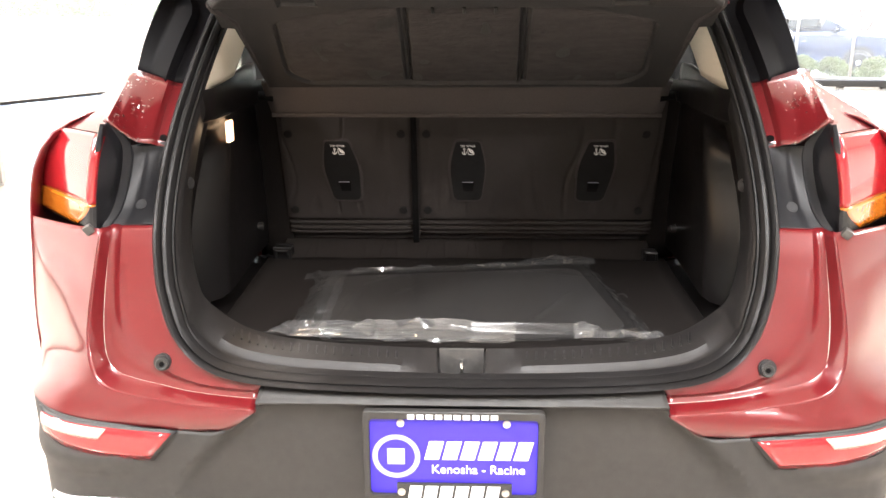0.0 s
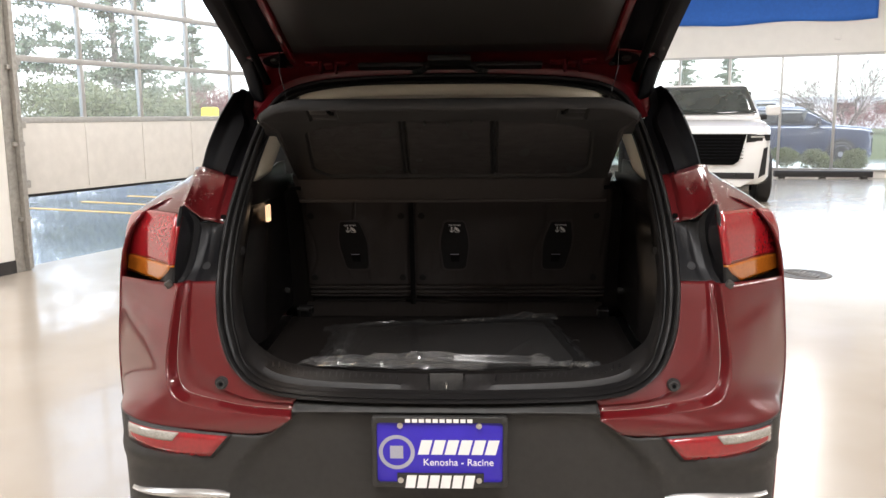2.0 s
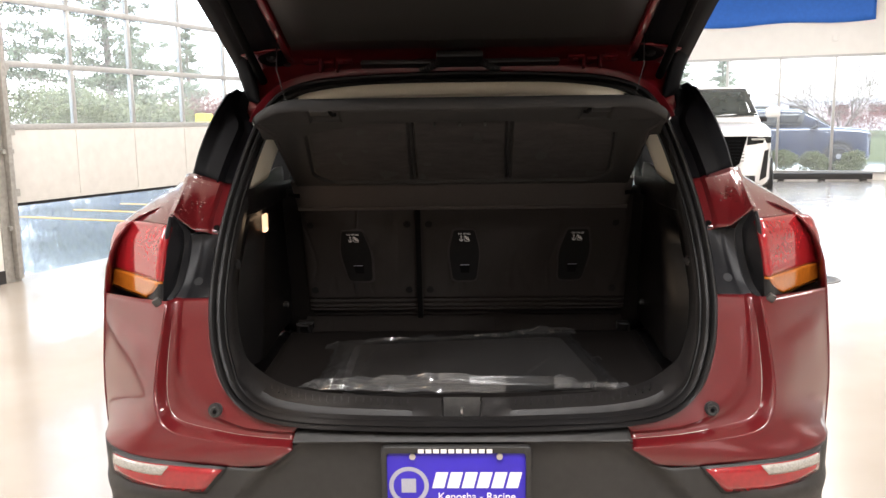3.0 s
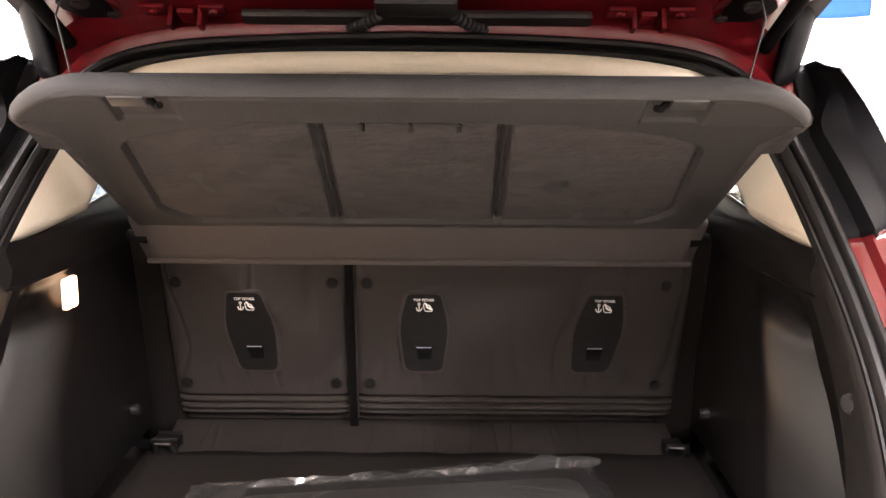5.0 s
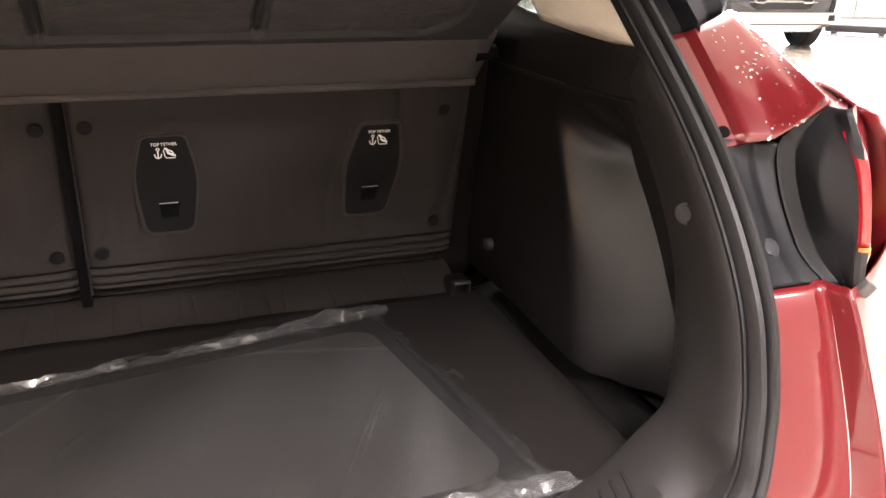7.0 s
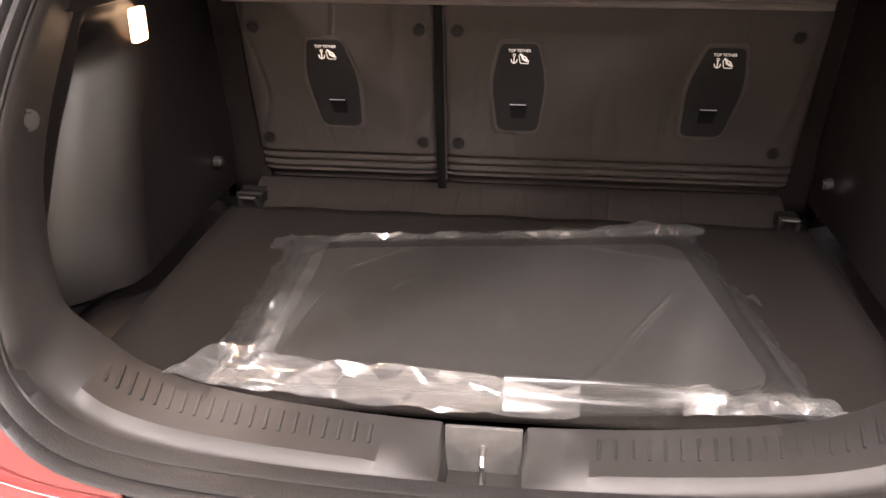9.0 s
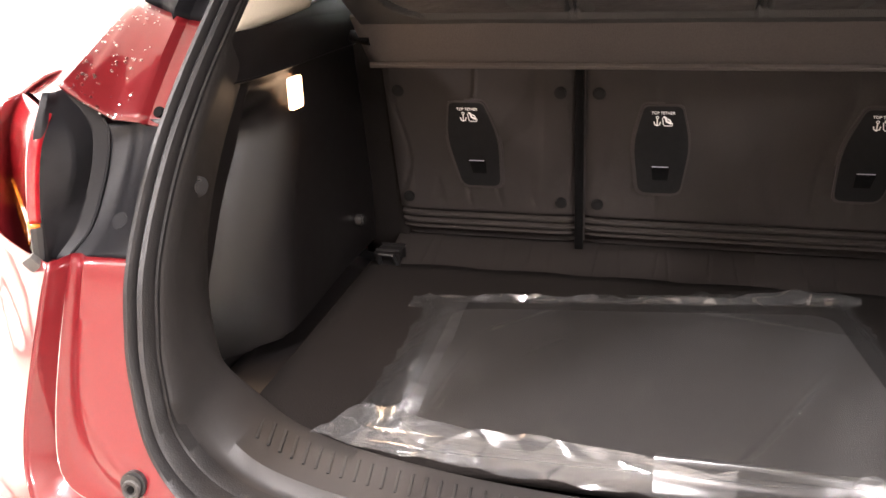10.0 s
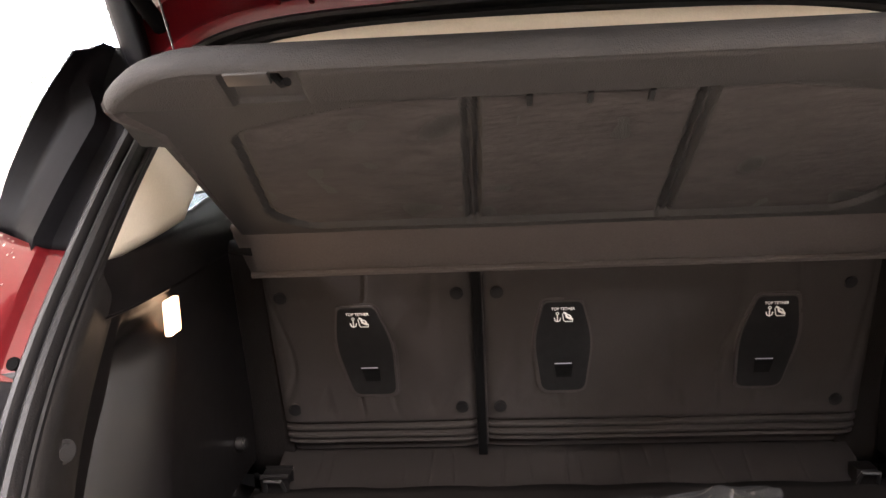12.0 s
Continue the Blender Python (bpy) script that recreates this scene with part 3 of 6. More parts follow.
conifer(-19.5, 15.2, 9.5, 3.0, 1, "broad pale green pine tree")
conifer(-19.0, 18.6, 8.0, 2.9, 2, "broad pale green pine tree")
conifer(-23.5, 12.0, 9.0, 2.8, 3, "broad pale green pine tree")
conifer(-26.5, 31.5, 6.2, 1.6, 4, "slim dark green conifer tree")
conifer(-34.0, 36.0, 8.0, 2.2, 5, "slim dark green conifer tree")
conifer(-6.8, 59.6, 5.6, 2.0, 6, "distant dark green conifer tree")
conifer(-3.9, 59.0, 5.8, 2.0, 7, "distant dark green conifer tree")
shrub("shrub", "rounded yellow-green evergreen shrub", -17.2, 15.6, 0, 1.3, 1.2, 2.6, LEAFY, 11, 260, 0.045, group="shrubs")
shrub("shrub", "rounded yellow-green evergreen shrub", -17.0, 18.0, 0, 1.3, 1.2, 2.3, LEAFY, 12, 260, 0.045, group="shrubs")
shrub("red_shrub", "leafless reddish brown bush", -18.5, 22.0, 0, 1.3, 1.2, 2.7, LEAFR, 13, 150, 0.04)
shrub("red_shrub", "leafless reddish brown bush", -19.0, 25.2, 0, 1.3, 1.2, 2.9, LEAFR, 14, 150, 0.04)
bare_tree(2.15, 33.0, 4.0, 21)
bare_tree(9.0, 42.0, 5.0, 22)
shrub("red_shrub", "leafless reddish brown bush", 3.4, 48, 0, 1.4, 1.0, 2.2, LEAFR, 15, 110, 0.045)
shrub("red_shrub", "leafless reddish brown bush", 6.8, 48, 0, 1.4, 1.0, 2.2, LEAFR, 16, 110, 0.045)
for k in range(6):
    shrub("hedge_bush", "clipped low green hedge bush outside the windows", -1.75 + 0.72 * k, 20.15, -0.03, 0.24, 0.24, 0.66, HEDGE, 30 + k, 330, 0.03, "hedge", "hedge under the windows")

yb = empty("utility_box", "bright yellow utility box on a post", "utility box", ROOM @ pose(-13.9, 16.7, -0.03))
part("post", box(-0.05, 0.05, -0.05, 0.05, 0, 0.9, 0.005), ALU, yb)
part("cabinet", box(-0.19, 0.19, -0.15, 0.15, 0.9, 1.72, 0.05), YELLOWM, yb, "bright yellow cabinet")

far = empty("far_building", "long low grey building far across the road", "building", ROOM @ pose(0, 150, 0))
part("wall", box(-45, 45, 0, 20, 0, 3.6), FARWALL, far, smooth=False)
part("roof", box(-46, 46, -0.6, 20.6, 3.6, 4.0), ALU, far, smooth=False)
for k in range(14):
    part("window", box(-42 + 6 * k, -39 + 6 * k, -0.08, 0.05, 1.2, 3.0), PRIVACY, far, smooth=False)


# ---- other vehicles ----
def wheel(parent, x, y, r, w, spokes=5):
    """A road wheel; the axle runs along x."""
    n = 36
    prof = [(-w / 2, 0.70 * r), (-w / 2, 0.9 * r), (-w * 0.42, 0.985 * r), (-w * 0.2, r), (w * 0.2, r), (w * 0.42, 0.985 * r), (w / 2, 0.9 * r), (w / 2, 0.70 * r)]
    wh = part("wheel", rows_mesh([[Vector((x + px, y + pr * math.cos(2 * math.pi * k / n), r + pr * math.sin(2 * math.pi * k / n))) for k in range(n)] for px, pr in prof], closed_v=True), TYRE, parent, "black rubber tyre")
    s = 1 if x > 0 else -1
    bm = bmesh.new()
    rows_mesh([[Vector((x + s * px, y + pr * math.cos(2 * math.pi * k / n), r + pr * math.sin(2 * math.pi * k / n))) for k in range(n)] for px, pr in ((w * 0.46, 0.71 * r), (w * 0.40, 0.66 * r), (-w * 0.3, 0.62 * r))], closed_v=True, bm=bm)
    for k in range(spokes):
        box(-0.012, 0.03, -0.05 * r / 0.33, 0.05 * r / 0.33, 0.05, 0.67 * r, 0.006, bm, m=Matrix.Translation((x + s * w * 0.34, y, r)) @ pose(0, 0, 0, 360 * k / spokes))
    disc(x + s * w * 0.36, y, r, 0.2 * r, 0.05, "x", 20, 0.006, bm)
    part("rim", bm, ALLOY, wh, "bright alloy rim")
    return wh


def loft_body(stations, zs_n=14):
    """Closed shell over stations (y, half width, z bottom, z top, roundness)."""
    rows = []
    for y, hw, z0, z1, rd in stations:
        ring = []
        for k in range(28):
            a = 2 * math.pi * k / 28
            c, s = math.cos(a), math.sin(a)
            ex = 2 / rd
            ring.append(Vector((hw * math.copysign(abs(c) ** ex, c), y, (z0 + z1) / 2 + (z1 - z0) / 2 * math.copysign(abs(s) ** ex, s))))
        rows.append(ring)
    bm = rows_mesh(rows, closed_v=True)
    bm.verts.ensure_lookup_table()
    bm.faces.new([bm.verts[k] for k in range(28)][::-1])
    bm.faces.new([bm.verts[len(rows) * 28 - 28 + k] for k in range(28)])
    return bm


def big_suv(name, label, m, paint, pickup=False):
    """A full-size vehicle whose nose is at y = 0 and whose tail runs to +y."""
    v = empty(name, label, "car", m)
    L, W = 5.3, 1.02
    part("body", loft_body([(0.02, 0.88, 0.40, 1.16, 7), (0.08, 0.94, 0.34, 1.24, 8), (0.35, 0.99, 0.30, 1.30, 9), (1.2, W, 0.30, 1.36, 9), (1.6, W, 0.30, 1.37, 9), (4.6, W, 0.30, 1.36, 9), (5.2, 0.98, 0.36, 1.30, 7), (L, 0.9, 0.45, 1.2, 5)]), paint, v)
    zr = 1.96
    end = 3.2 if pickup else 5.1
    cabin = [(1.25, 0.92, 1.15, 1.40, 8), (1.75, 0.85, 1.15, 1.72, 8), (2.15, 0.77, 1.15, zr - 0.02, 8), (2.8, 0.76, 1.15, zr, 8), (end - 0.4, 0.76, 1.15, zr - 0.02, 8), (end, 0.82, 1.15, zr - 0.3, 8)]
    part("cabin", loft_body(cabin), paint, v)
    def ws(u, w):
        yy, zz = 1.32 + 0.74 * w, 1.42 + 0.46 * w
        return Vector(((2 * u - 1) * (0.86 - 0.13 * w), yy - 0.03 - 0.06 * (1 - (2 * u - 1) ** 2), zz + 0.02))
    solid(part("windscreen", surf(ws, 14, 8), SCREENG, v, "dark windscreen"), 0.006)
    for s in (-1, 1):
        solid(part("side_window", surf(lambda u, w: Vector((s * (0.895 - 0.10 * w), 2.0 + (end - 2.6) * u - 0.15 * w + 0.1, 1.44 + 0.38 * w)), 8, 5), PRIVACY, v, "dark tinted side window"), 0.006)
        mi = part("mirror", box(s * 1.03, s * 1.27, 1.62, 1.74, 1.40, 1.57, 0.05, seg=3), paint, v)
        part("mirror_arm", box(s * 0.86, s * 1.06, 1.66, 1.72, 1.33, 1.41, 0.015), BLACKP, mi)
    g = part("grille", plate([(-0.60, 1.12), (0.60, 1.12), (0.50, 0.70), (0.42, 0.64), (-0.42, 0.64), (-0.50, 0.70)], lambda a, b, d: (a, -0.03 + d, b), 0.1, 0.01), BLACKP if pickup else MATTB, v, "large black mesh grille")
    for k in range(7):
        part("grille_bar", box(-0.56 + 0.05 * (k > 4), 0.56 - 0.05 * (k > 4), -0.04, -0.025, 0.74 + 0.05 * k, 0.752 + 0.05 * k, 0.003), CHROME if pickup else GLOSSB, g)
    for s in (-1, 1):
        h = part("headlamp", plate([(s * 0.61, 1.12), (s * 0.95, 1.11), (s * 0.95, 1.02), (s * 0.60, 0.985)][::s], lambda a, b, d: (a, -0.0 + 0.12 * max(0, abs(a) - 0.7) + d, b), 0.08, 0.008), PRIVACY, v, "slim dark headlamp")
        part("lamp_lens", box(s * 0.66, s * 0.86, -0.012, 0.02, 1.06, 1.09, 0.004), CLEARL, h)
        part("daytime_lamp", plate([(s * 0.86, 0.90), (s * 0.92, 0.92), (s * 0.90, 0.50), (s * 0.80, 0.44)][::s], lambda a, b, d: (a, 0.0 + 0.18 * max(0, abs(a) - 0.80) + d, b), 0.06, 0.006), BLACKP, v, "black upright lamp slot")
        part("tow_hook", tube([(s * 0.45, 0.0, 0.5), (s * 0.45, -0.06, 0.5), (s * 0.52, -0.06, 0.5), (s * 0.52, 0.0, 0.5)], 0.012, 6), REDLENS if pickup else BLACKP, v)
    if pickup:
        part("bumper", box(-0.97, 0.97, -0.09, 0.06, 0.42, 0.60, 0.03), CHROME, v, "bright steel front bumper")
        for k, z in ((0.60, 1.10), (0.54, 0.90)):
            part("grille_frame", tube([(-k, -0.045, z), (-k + 0.08, -0.05, z - 0.16), (-0.34, -0.05, z - 0.17), (-0.30, -0.05, z - 0.14), (0.30, -0.05, z - 0.14), (0.34, -0.05, z - 0.17), (k - 0.08, -0.05, z - 0.16), (k, -0.045, z), (-k, -0.045, z)], 0.014, 6), CHROME, g, "bright grille surround")
        for q in (-1, 1):
            part("bumper_lamp", box(q * 0.80 - 0.05, q * 0.80 + 0.05, -0.10, -0.07, 0.47, 0.56, 0.01), BLACKP, v, "dark lamp pocket in the bumper")
    part("lower_grille", box(-0.74, 0.74, -0.005, 0.06, 0.42, 0.52, 0.015), BLACKP, v, "black lower intake")
    part("skid_plate", plate([(-0.7, 0.40), (0.7, 0.40), (0.55, 0.30), (-0.55, 0.30)], lambda a, b, d: (a, -0.01 + d, b), 0.1, 0.01), CHROME if pickup else paint, v)
    for yy in (0.95, 4.05):
        for s in (-1, 1):
            part("arch", disc(s * 0.945, yy, 0.44, 0.47, 0.2, "x", 32, 0.01), BLACKP, v, "black wheel arch liner")
            wheel(v, s * 0.925, yy, 0.41, 0.29, 7 if not pickup else 6)
    return v


big_suv("luxury_suv", "large white SUV with black grille parked on the hall floor", ROOM @ pose(-0.62, 12.0, 0, 0, 0, 8), WHITECAR)
big_suv("pickup_truck", "black pickup truck with chrome grille bars in the hall", ROOM @ pose(5.35, 13.0, 0, 0, 0, 8), GREYTRUCK, True)
big_suv("parked_suv", "dark blue SUV parked outside on the wet lot", ROOM @ pose(2.5, 24.3, -0.03, 0, 0, 96) @ Matrix.Scale(0.84, 4), BLUECAR)


# ---- the red car: rear at y = 0, nose towards +y ----
car = empty("red_suv", "compact red SUV with its tailgate open, wet with rain", "car")

REAR = table([(0.76, 0.035), (0.80, 0.05), (0.86, 0.075), (0.965, 0.115), (1.046, 0.150), (1.16, 0.235), (1.28, 0.355), (1.40, 0.475), (1.50, 0.575), (1.556, 0.635)])
OPEN = [(0, 0.795), (0.2, 0.796), (0.35, 0.800), (0.44, 0.817), (0.502, 0.862), (0.534, 0.93), (0.547, 1.0), (0.553, 1.1), (0.552, 1.2), (0.546, 1.28), (0.530, 1.38), (0.507, 1.455), (0.462, 1.508), (0.37, 1.536), (0.2, 1.548), (0, 1.553)]
half = curve([(x, 0, z) for x, z in OPEN], 401)
ring = [Vector((p.x, 0, p.z)) for p in half] + [Vector((-p.x, 0, p.z)) for p in half[-2:0:-1]]
NR = len(ring)
norm = []
for i in range(NR):
    d = (ring[(i + 1) % NR] - ring[i - 1]).normalized()
    norm.append(Vector((-d.z, 0, d.x)))


def bow(x, z):
    """The tail is curved in plan: its middle stands further back."""
    return -0.04 * (1 - min(1, abs(x) / 0.53) ** 2) * (1 - 0.35 * smoothstep(0.9, 1.4, z))


def ring_point(i, inset, dy):
    """A point beside the tailgate opening's edge: inset towards the opening, dy forwards."""
    p = ring[i] + norm[i] * inset
    return Vector((p.x, REAR(ring[i].z) + bow(ring[i].x, ring[i].z) + dy, p.z))


def lowness(z):
    return 1 - smoothstep(0.80, 0.90, z)


def seal_point(i, a, b):
    low = lowness(ring[i].z)
    return ring_point(i, a * (1 - 0.7 * low), b + 0.95 * a * low)


SEAL = [(-0.004, 0.012), (-0.003, -0.006), (0.001, -0.013), (0.006, -0.014), (0.010, -0.008), (0.0115, 0.002), (0.0135, -0.006), (0.018, -0.012), (0.023, -0.010), (0.0265, -0.002), (0.0275, 0.010), (0.0295, 0.004), (0.033, 0.004), (0.035, 0.020)]
part("weatherstrip", rows_mesh([[seal_point(i, a, b) for i in range(NR)] for a, b in SEAL], closed_v=True), RUBBER, car, "double-lipped black rubber door seal")

# cabin trim round the opening: the loading sill is deep, the pillars are narrower
T_SIDE = [(0.034, 0.012), (0.036, 0.004), (0.039, 0.012), (0.037, 0.04), (0.034, 0.07), (0.030, 0.10), (0.024, 0.125), (0.016, 0.14), (0.010, 0.15)]
T_SILL = [(0.010, 0.036), (0.004, 0.045), (0.0045, 0.055), (0.007, 0.060), (0.0185, 0.067), (0.0215, 0.095), (0.0235, 0.135), (0.018, 0.142), (-0.012, 0.146)]
T_HEAD = [(0.033, 0.012)] + [(0.034, 0.008 + 0.002 * k) for k in range(8)]


def trim_row(i):
    z, x = ring[i].z, ring[i].x
    low, top = lowness(z), smoothstep(1.225, 1.266, z)
    r = REAR(z) + bow(x, z)
    out = []
    for k, (sd, sl, hd) in enumerate(zip(T_SIDE, T_SILL, T_HEAD)):
        wide = 1 + 0.25 * (x / 0.43) ** 2
        a = sd[0] * (1 - low) * (1 - top) + sl[0] * low + hd[0] * top
        b = sd[1] * (1 - low) * (1 - top) + sl[1] * wide * low + hd[1] * top
        p = ring_point(i, a, b)
        if low > 0.9 and 4 <= k <= 7:
            # the latch recess: steep walls, and a slanted facet that widens towards the rear
            crest = 0.046 + 0.085 * smoothstep(r + 0.135, r + 0.05, p.y)
            p.z -= 0.013 * max(0, min(1, (crest - abs(x)) / max(0.004, crest - 0.040)))
        if low > 0.9 and 2 <= k <= 7 and abs(x) < 0.0405:
            p.z = 0.768
        out.append(p)
    return out


part("opening_trim", rows_mesh([trim_row(i) for i in range(NR)], closed_u=True), SILLM, car, "charcoal plastic trim round the tailgate opening")
SILL_Z = table([(0, 0.795), (0.2, 0.796), (0.35, 0.800), (0.44, 0.817)])


def sill_r(x):
    return REAR(SILL_Z(abs(x))) + bow(x, 0.8)


def slot_row(x0, x1, n):
    for k in range(n):
        x = x0 + (x1 - x0) * k / (n - 1)
        wide = 1 + 0.25 * (x / 0.43) ** 2
        part("sill_slot", box(-0.0018, 0.0018, -0.014 - 0.016 * abs(x), 0.014 + 0.016 * abs(x), -0.003, 0.0007, 0.0006, m=pose(x, sill_r(x) + 0.104 * wide, SILL_Z(abs(x)) + 0.0222, 3.2, 0, -33 * x)), BLACKP, car)


slot_row(-0.43, -0.118, 20)
slot_row(0.118, 0.42, 19)
strk = part("striker_plate", box(-0.0405, 0.0405, 0.1285, 0.134, 0.762, 0.8235, 0.0015), PLATEM, car, "grey metal plate in the loading sill")
part("striker", tube([(0.0, 0.129, 0.800), (0.0, 0.108, 0.802), (0.0, 0.102, 0.796), (0.0, 0.102, 0.775), (0.0, 0.106, 0.769), (0.0, 0.129, 0.768)], 0.0026, 8), STEEL, strk, "bright steel latch loop")

# cargo side panels, each with a tall hollow behind the opening trim
POCKET_REAR = table([(0.80, 0.232), (0.836, 0.230), (0.92, 0.244), (1.0, 0.288), (1.077, 0.335), (1.124, 0.368), (1.2, 0.41)])
POCKET_DEPTH = table([(0, 0), (0.05, 0.0035), (0.15, 0.018), (0.34, 0.052), (0.48, 0.077), (0.62, 0.090), (0.80, 0.096), (1.0, 0.097)])
POCKET_FORE = table([(0.80, 0.468), (0.90, 0.486), (0.99, 0.508), (1.07, 0.540), (1.2, 0.60)])


def side_x(y, z):
    """Half width of the cargo side panel."""
    base = 0.535 - 0.012 * smoothstep(0.30, 0.45, y) + 0.016 * smoothstep(0.45, 0.80, y)
    rear, fore = POCKET_REAR(z), POCKET_FORE(z)
    q = max(0.0, min(1.0, (fore - y) / (fore - rear)))
    hollow = POCKET_DEPTH(q) * (1 - smoothstep(1.10, 1.200, z)) * (1 - smoothstep(0.93, 1.0, q))
    under = 0.055 * smoothstep(0.812, 0.806, z + 0.10 * (0.47 - y) * (y < 0.47)) * smoothstep(0.20, 0.25, y)
    ledge = -0.012 * smoothstep(1.200, 1.206, z) * smoothstep(0.28, 0.42, y)
    return base + hollow + under + ledge - 0.006 * smoothstep(1.218, 1.262, z)


def side_panel(s):
    def fn(u, v):
        z = 0.725 + (1.269 - 0.725) * v
        y0 = REAR(max(z, 0.86)) + 0.125 - 0.115 * smoothstep(1.15, 1.235, z)
        rear, fore = max(POCKET_REAR(z), y0 + 0.01), POCKET_FORE(z)
        y = y0 + (rear - y0) * u / 0.15 if u < 0.15 else rear + (fore - rear) * (u - 0.15) / 0.5 if u < 0.65 else fore + (0.90 - fore) * (u - 0.65) / 0.35
        return Vector((s * side_x(y, z), y, z - 0.012 * smoothstep(0.55, 0.90, y) * smoothstep(0.86, 1.0, v)))
    p = part("side_trim", surf(fn, 121, 130), TRIM, car, "charcoal moulded cargo side panel")
    part("trim_clip", disc(s * 0.5185, 0.250, 1.104, 0.0125, 0.012, pose(0, 0, 0, 0, 90, s * 27), 20, 0.004), CLIPM, p, "grey plastic push clip")
    kx = side_x(0.80, 0.885)
    part("knob", disc(s * (kx - 0.008), 0.80, 0.885, 0.011, 0.018, "x", 16, 0.003), CLIPM, p, "small grey knob")
    hk = part("tie_hook", box(s * 0.462, s * 0.497, 0.80, 0.835, 0.788, 0.824, 0.006), TRIM, p, "folding tie-down hook")
    part("hook_loop", tube([(s * 0.463, 0.80, 0.80), (s * 0.466, 0.788, 0.822), (s * 0.492, 0.788, 0.822), (s * 0.496, 0.80, 0.80)], 0.004, 6), BLACKP, hk)
    # ledge under the pillar trim
    part("ledge_edge", tube([(s * 0.529, 0.318, 1.2045), (s * 0.522, 0.36, 1.206), (s * 0.5125, 0.42, 1.2065), (s * 0.5105, 0.52, 1.207)], 0.0022, 6), TRIM, p)
    return p


panels = {s: side_panel(s) for s in (-1, 1)}
lamp = part("cargo_lamp", box(-0.5235, -0.5165, 0.521, 0.564, 1.142, 1.189, 0.006), LAMPGLOW, panels[-1], "small lit cargo lamp, warm white")
bulb = new("cargo_light", bpy.data.lights.new("cargo_light", "AREA"))
bulb.data.shape, bulb.data.size, bulb.data.size_y, bulb.data.energy, bulb.data.color = "RECTANGLE", 0.04, 0.04, 0.085, (1, 0.68, 0.40)
bulb.matrix_world = look((-0.510, 0.540, 1.165), (0.05, 0.44, 0.86))

# load floor
def floor_fn(u, v):
    y = 0.195 + 0.62 * v
    hw = 0.497 + 0.022 * v
    return Vector(((2 * u - 1) * hw, y, 0.786 + 0.0006 * math.sin(37 * u + 9 * v)))


solid(part("load_floor", surf(floor_fn, 30, 24), CARPET, car, "charcoal carpeted load floor"), 0.012, 1)
part("floor_edge", tube([(-0.496, 0.197, 0.787), (-0.504, 0.42, 0.787), (-0.518, 0.80, 0.787)], 0.005, 6), TRIM, car)
part("floor_edge", tube([(0.496, 0.197, 0.787), (0.504, 0.42, 0.787), (0.518, 0.80, 0.787)], 0.005, 6), TRIM, car)
for s in (-1, 1):
    solid(part("well_ledge", surf(lambda u, v: Vector((s * (0.508 + 0.075 * u), 0.20 + 0.66 * v, 0.772 + 0.018 * u - 0.03 * smoothstep(0.25, 0.0, v))), 5, 12), TRIM, car, "dark sloping ledge beside the load floor"), 0.004)
# black sheets added so the gaps under the side trim stay dark
for s in (-1, 1):
    part("side_gap_backing", box(min(s * 0.645, s * 0.652), max(s * 0.645, s * 0.652), 0.32, 1.02, 0.70, 1.10), MATTB, car, "black sheet added behind the side trim to keep its gap dark")
part("floor_well", box(-0.644, 0.644, 0.15, 1.02, 0.70, 0.745), MATTB, car, "dark well beside the load floor")
SEAMS = [(-0.42 + 0.052 * k + 0.05 * noise.noise(Vector((k * 3.7, 1, 2)))) for k in range(17)]


def flap_fn(u, v):
    """Carpet flap with uneven pressed creases running up to the seats."""
    x = (2 * u - 1) * 0.49
    crease = sum((0.55 + 0.9 * noise.noise(Vector((k * 2.3, 7, 1)))) * math.exp(-((x - q - 0.012 * (v - 0.5) * (-1) ** k) / 0.0022) ** 2) for k, q in enumerate(SEAMS))
    return Vector((x, 0.742 + 0.185 * v, 0.7905 + 0.028 * smoothstep(0.30, 1.0, v) - 0.0012 * crease * smoothstep(0.05, 0.4, v)))


solid(part("floor_flap", surf(flap_fn, 420, 12), FLOORC, car, "carpet flap behind the rear seats"), 0.006, 1)


# rear seat backs
def seat_y(z):
    return 0.890 - (z - 0.827) * 0.205


def seat_back(x0, x1, name_label):
    def fn(u, v):
        z = 0.828 + 0.377 * v
        e = min(u, 1 - u) * (x1 - x0)
        pull = 0.012 * math.exp(-e / 0.012)
        groove = 0.008 * sum(math.exp(-((z - g) / 0.0032) ** 2) for g in (0.853, 0.868, 0.884)) + 0.02 * smoothstep(0.851, 0.835, z)
        x = x0 + (x1 - x0) * u
        side = 0.02 * (1 - v)
        wx = x + 0.03 * noise.noise(Vector((x * 5, z * 7, 4)))
        wrinkle = 0.0030 * max(0.0, 0.16 - abs(noise.noise(Vector((wx * 15, z * 2.2, 8))))) / 0.16 * smoothstep(0.89, 0.93, z)
        x = x * (1 - side) if abs(x) > 0.3 else x
        return Vector((x, seat_y(z) + pull + groove + 0.0015 * noise.noise(Vector((x * 9, z * 9, 1))) + wrinkle, z))
    sb = part("rear_seat_back", surf(fn, 150, 150), SEATB, car, name_label)
    part("seat_foam", box(x0 + 0.01, x1 - 0.01, 0.0, 0.06, 0.0, 0.36, 0.02, m=pose(0, seat_y(0.84) + 0.03, 0.84, 12.7)), LEATHER, sb)
    return sb


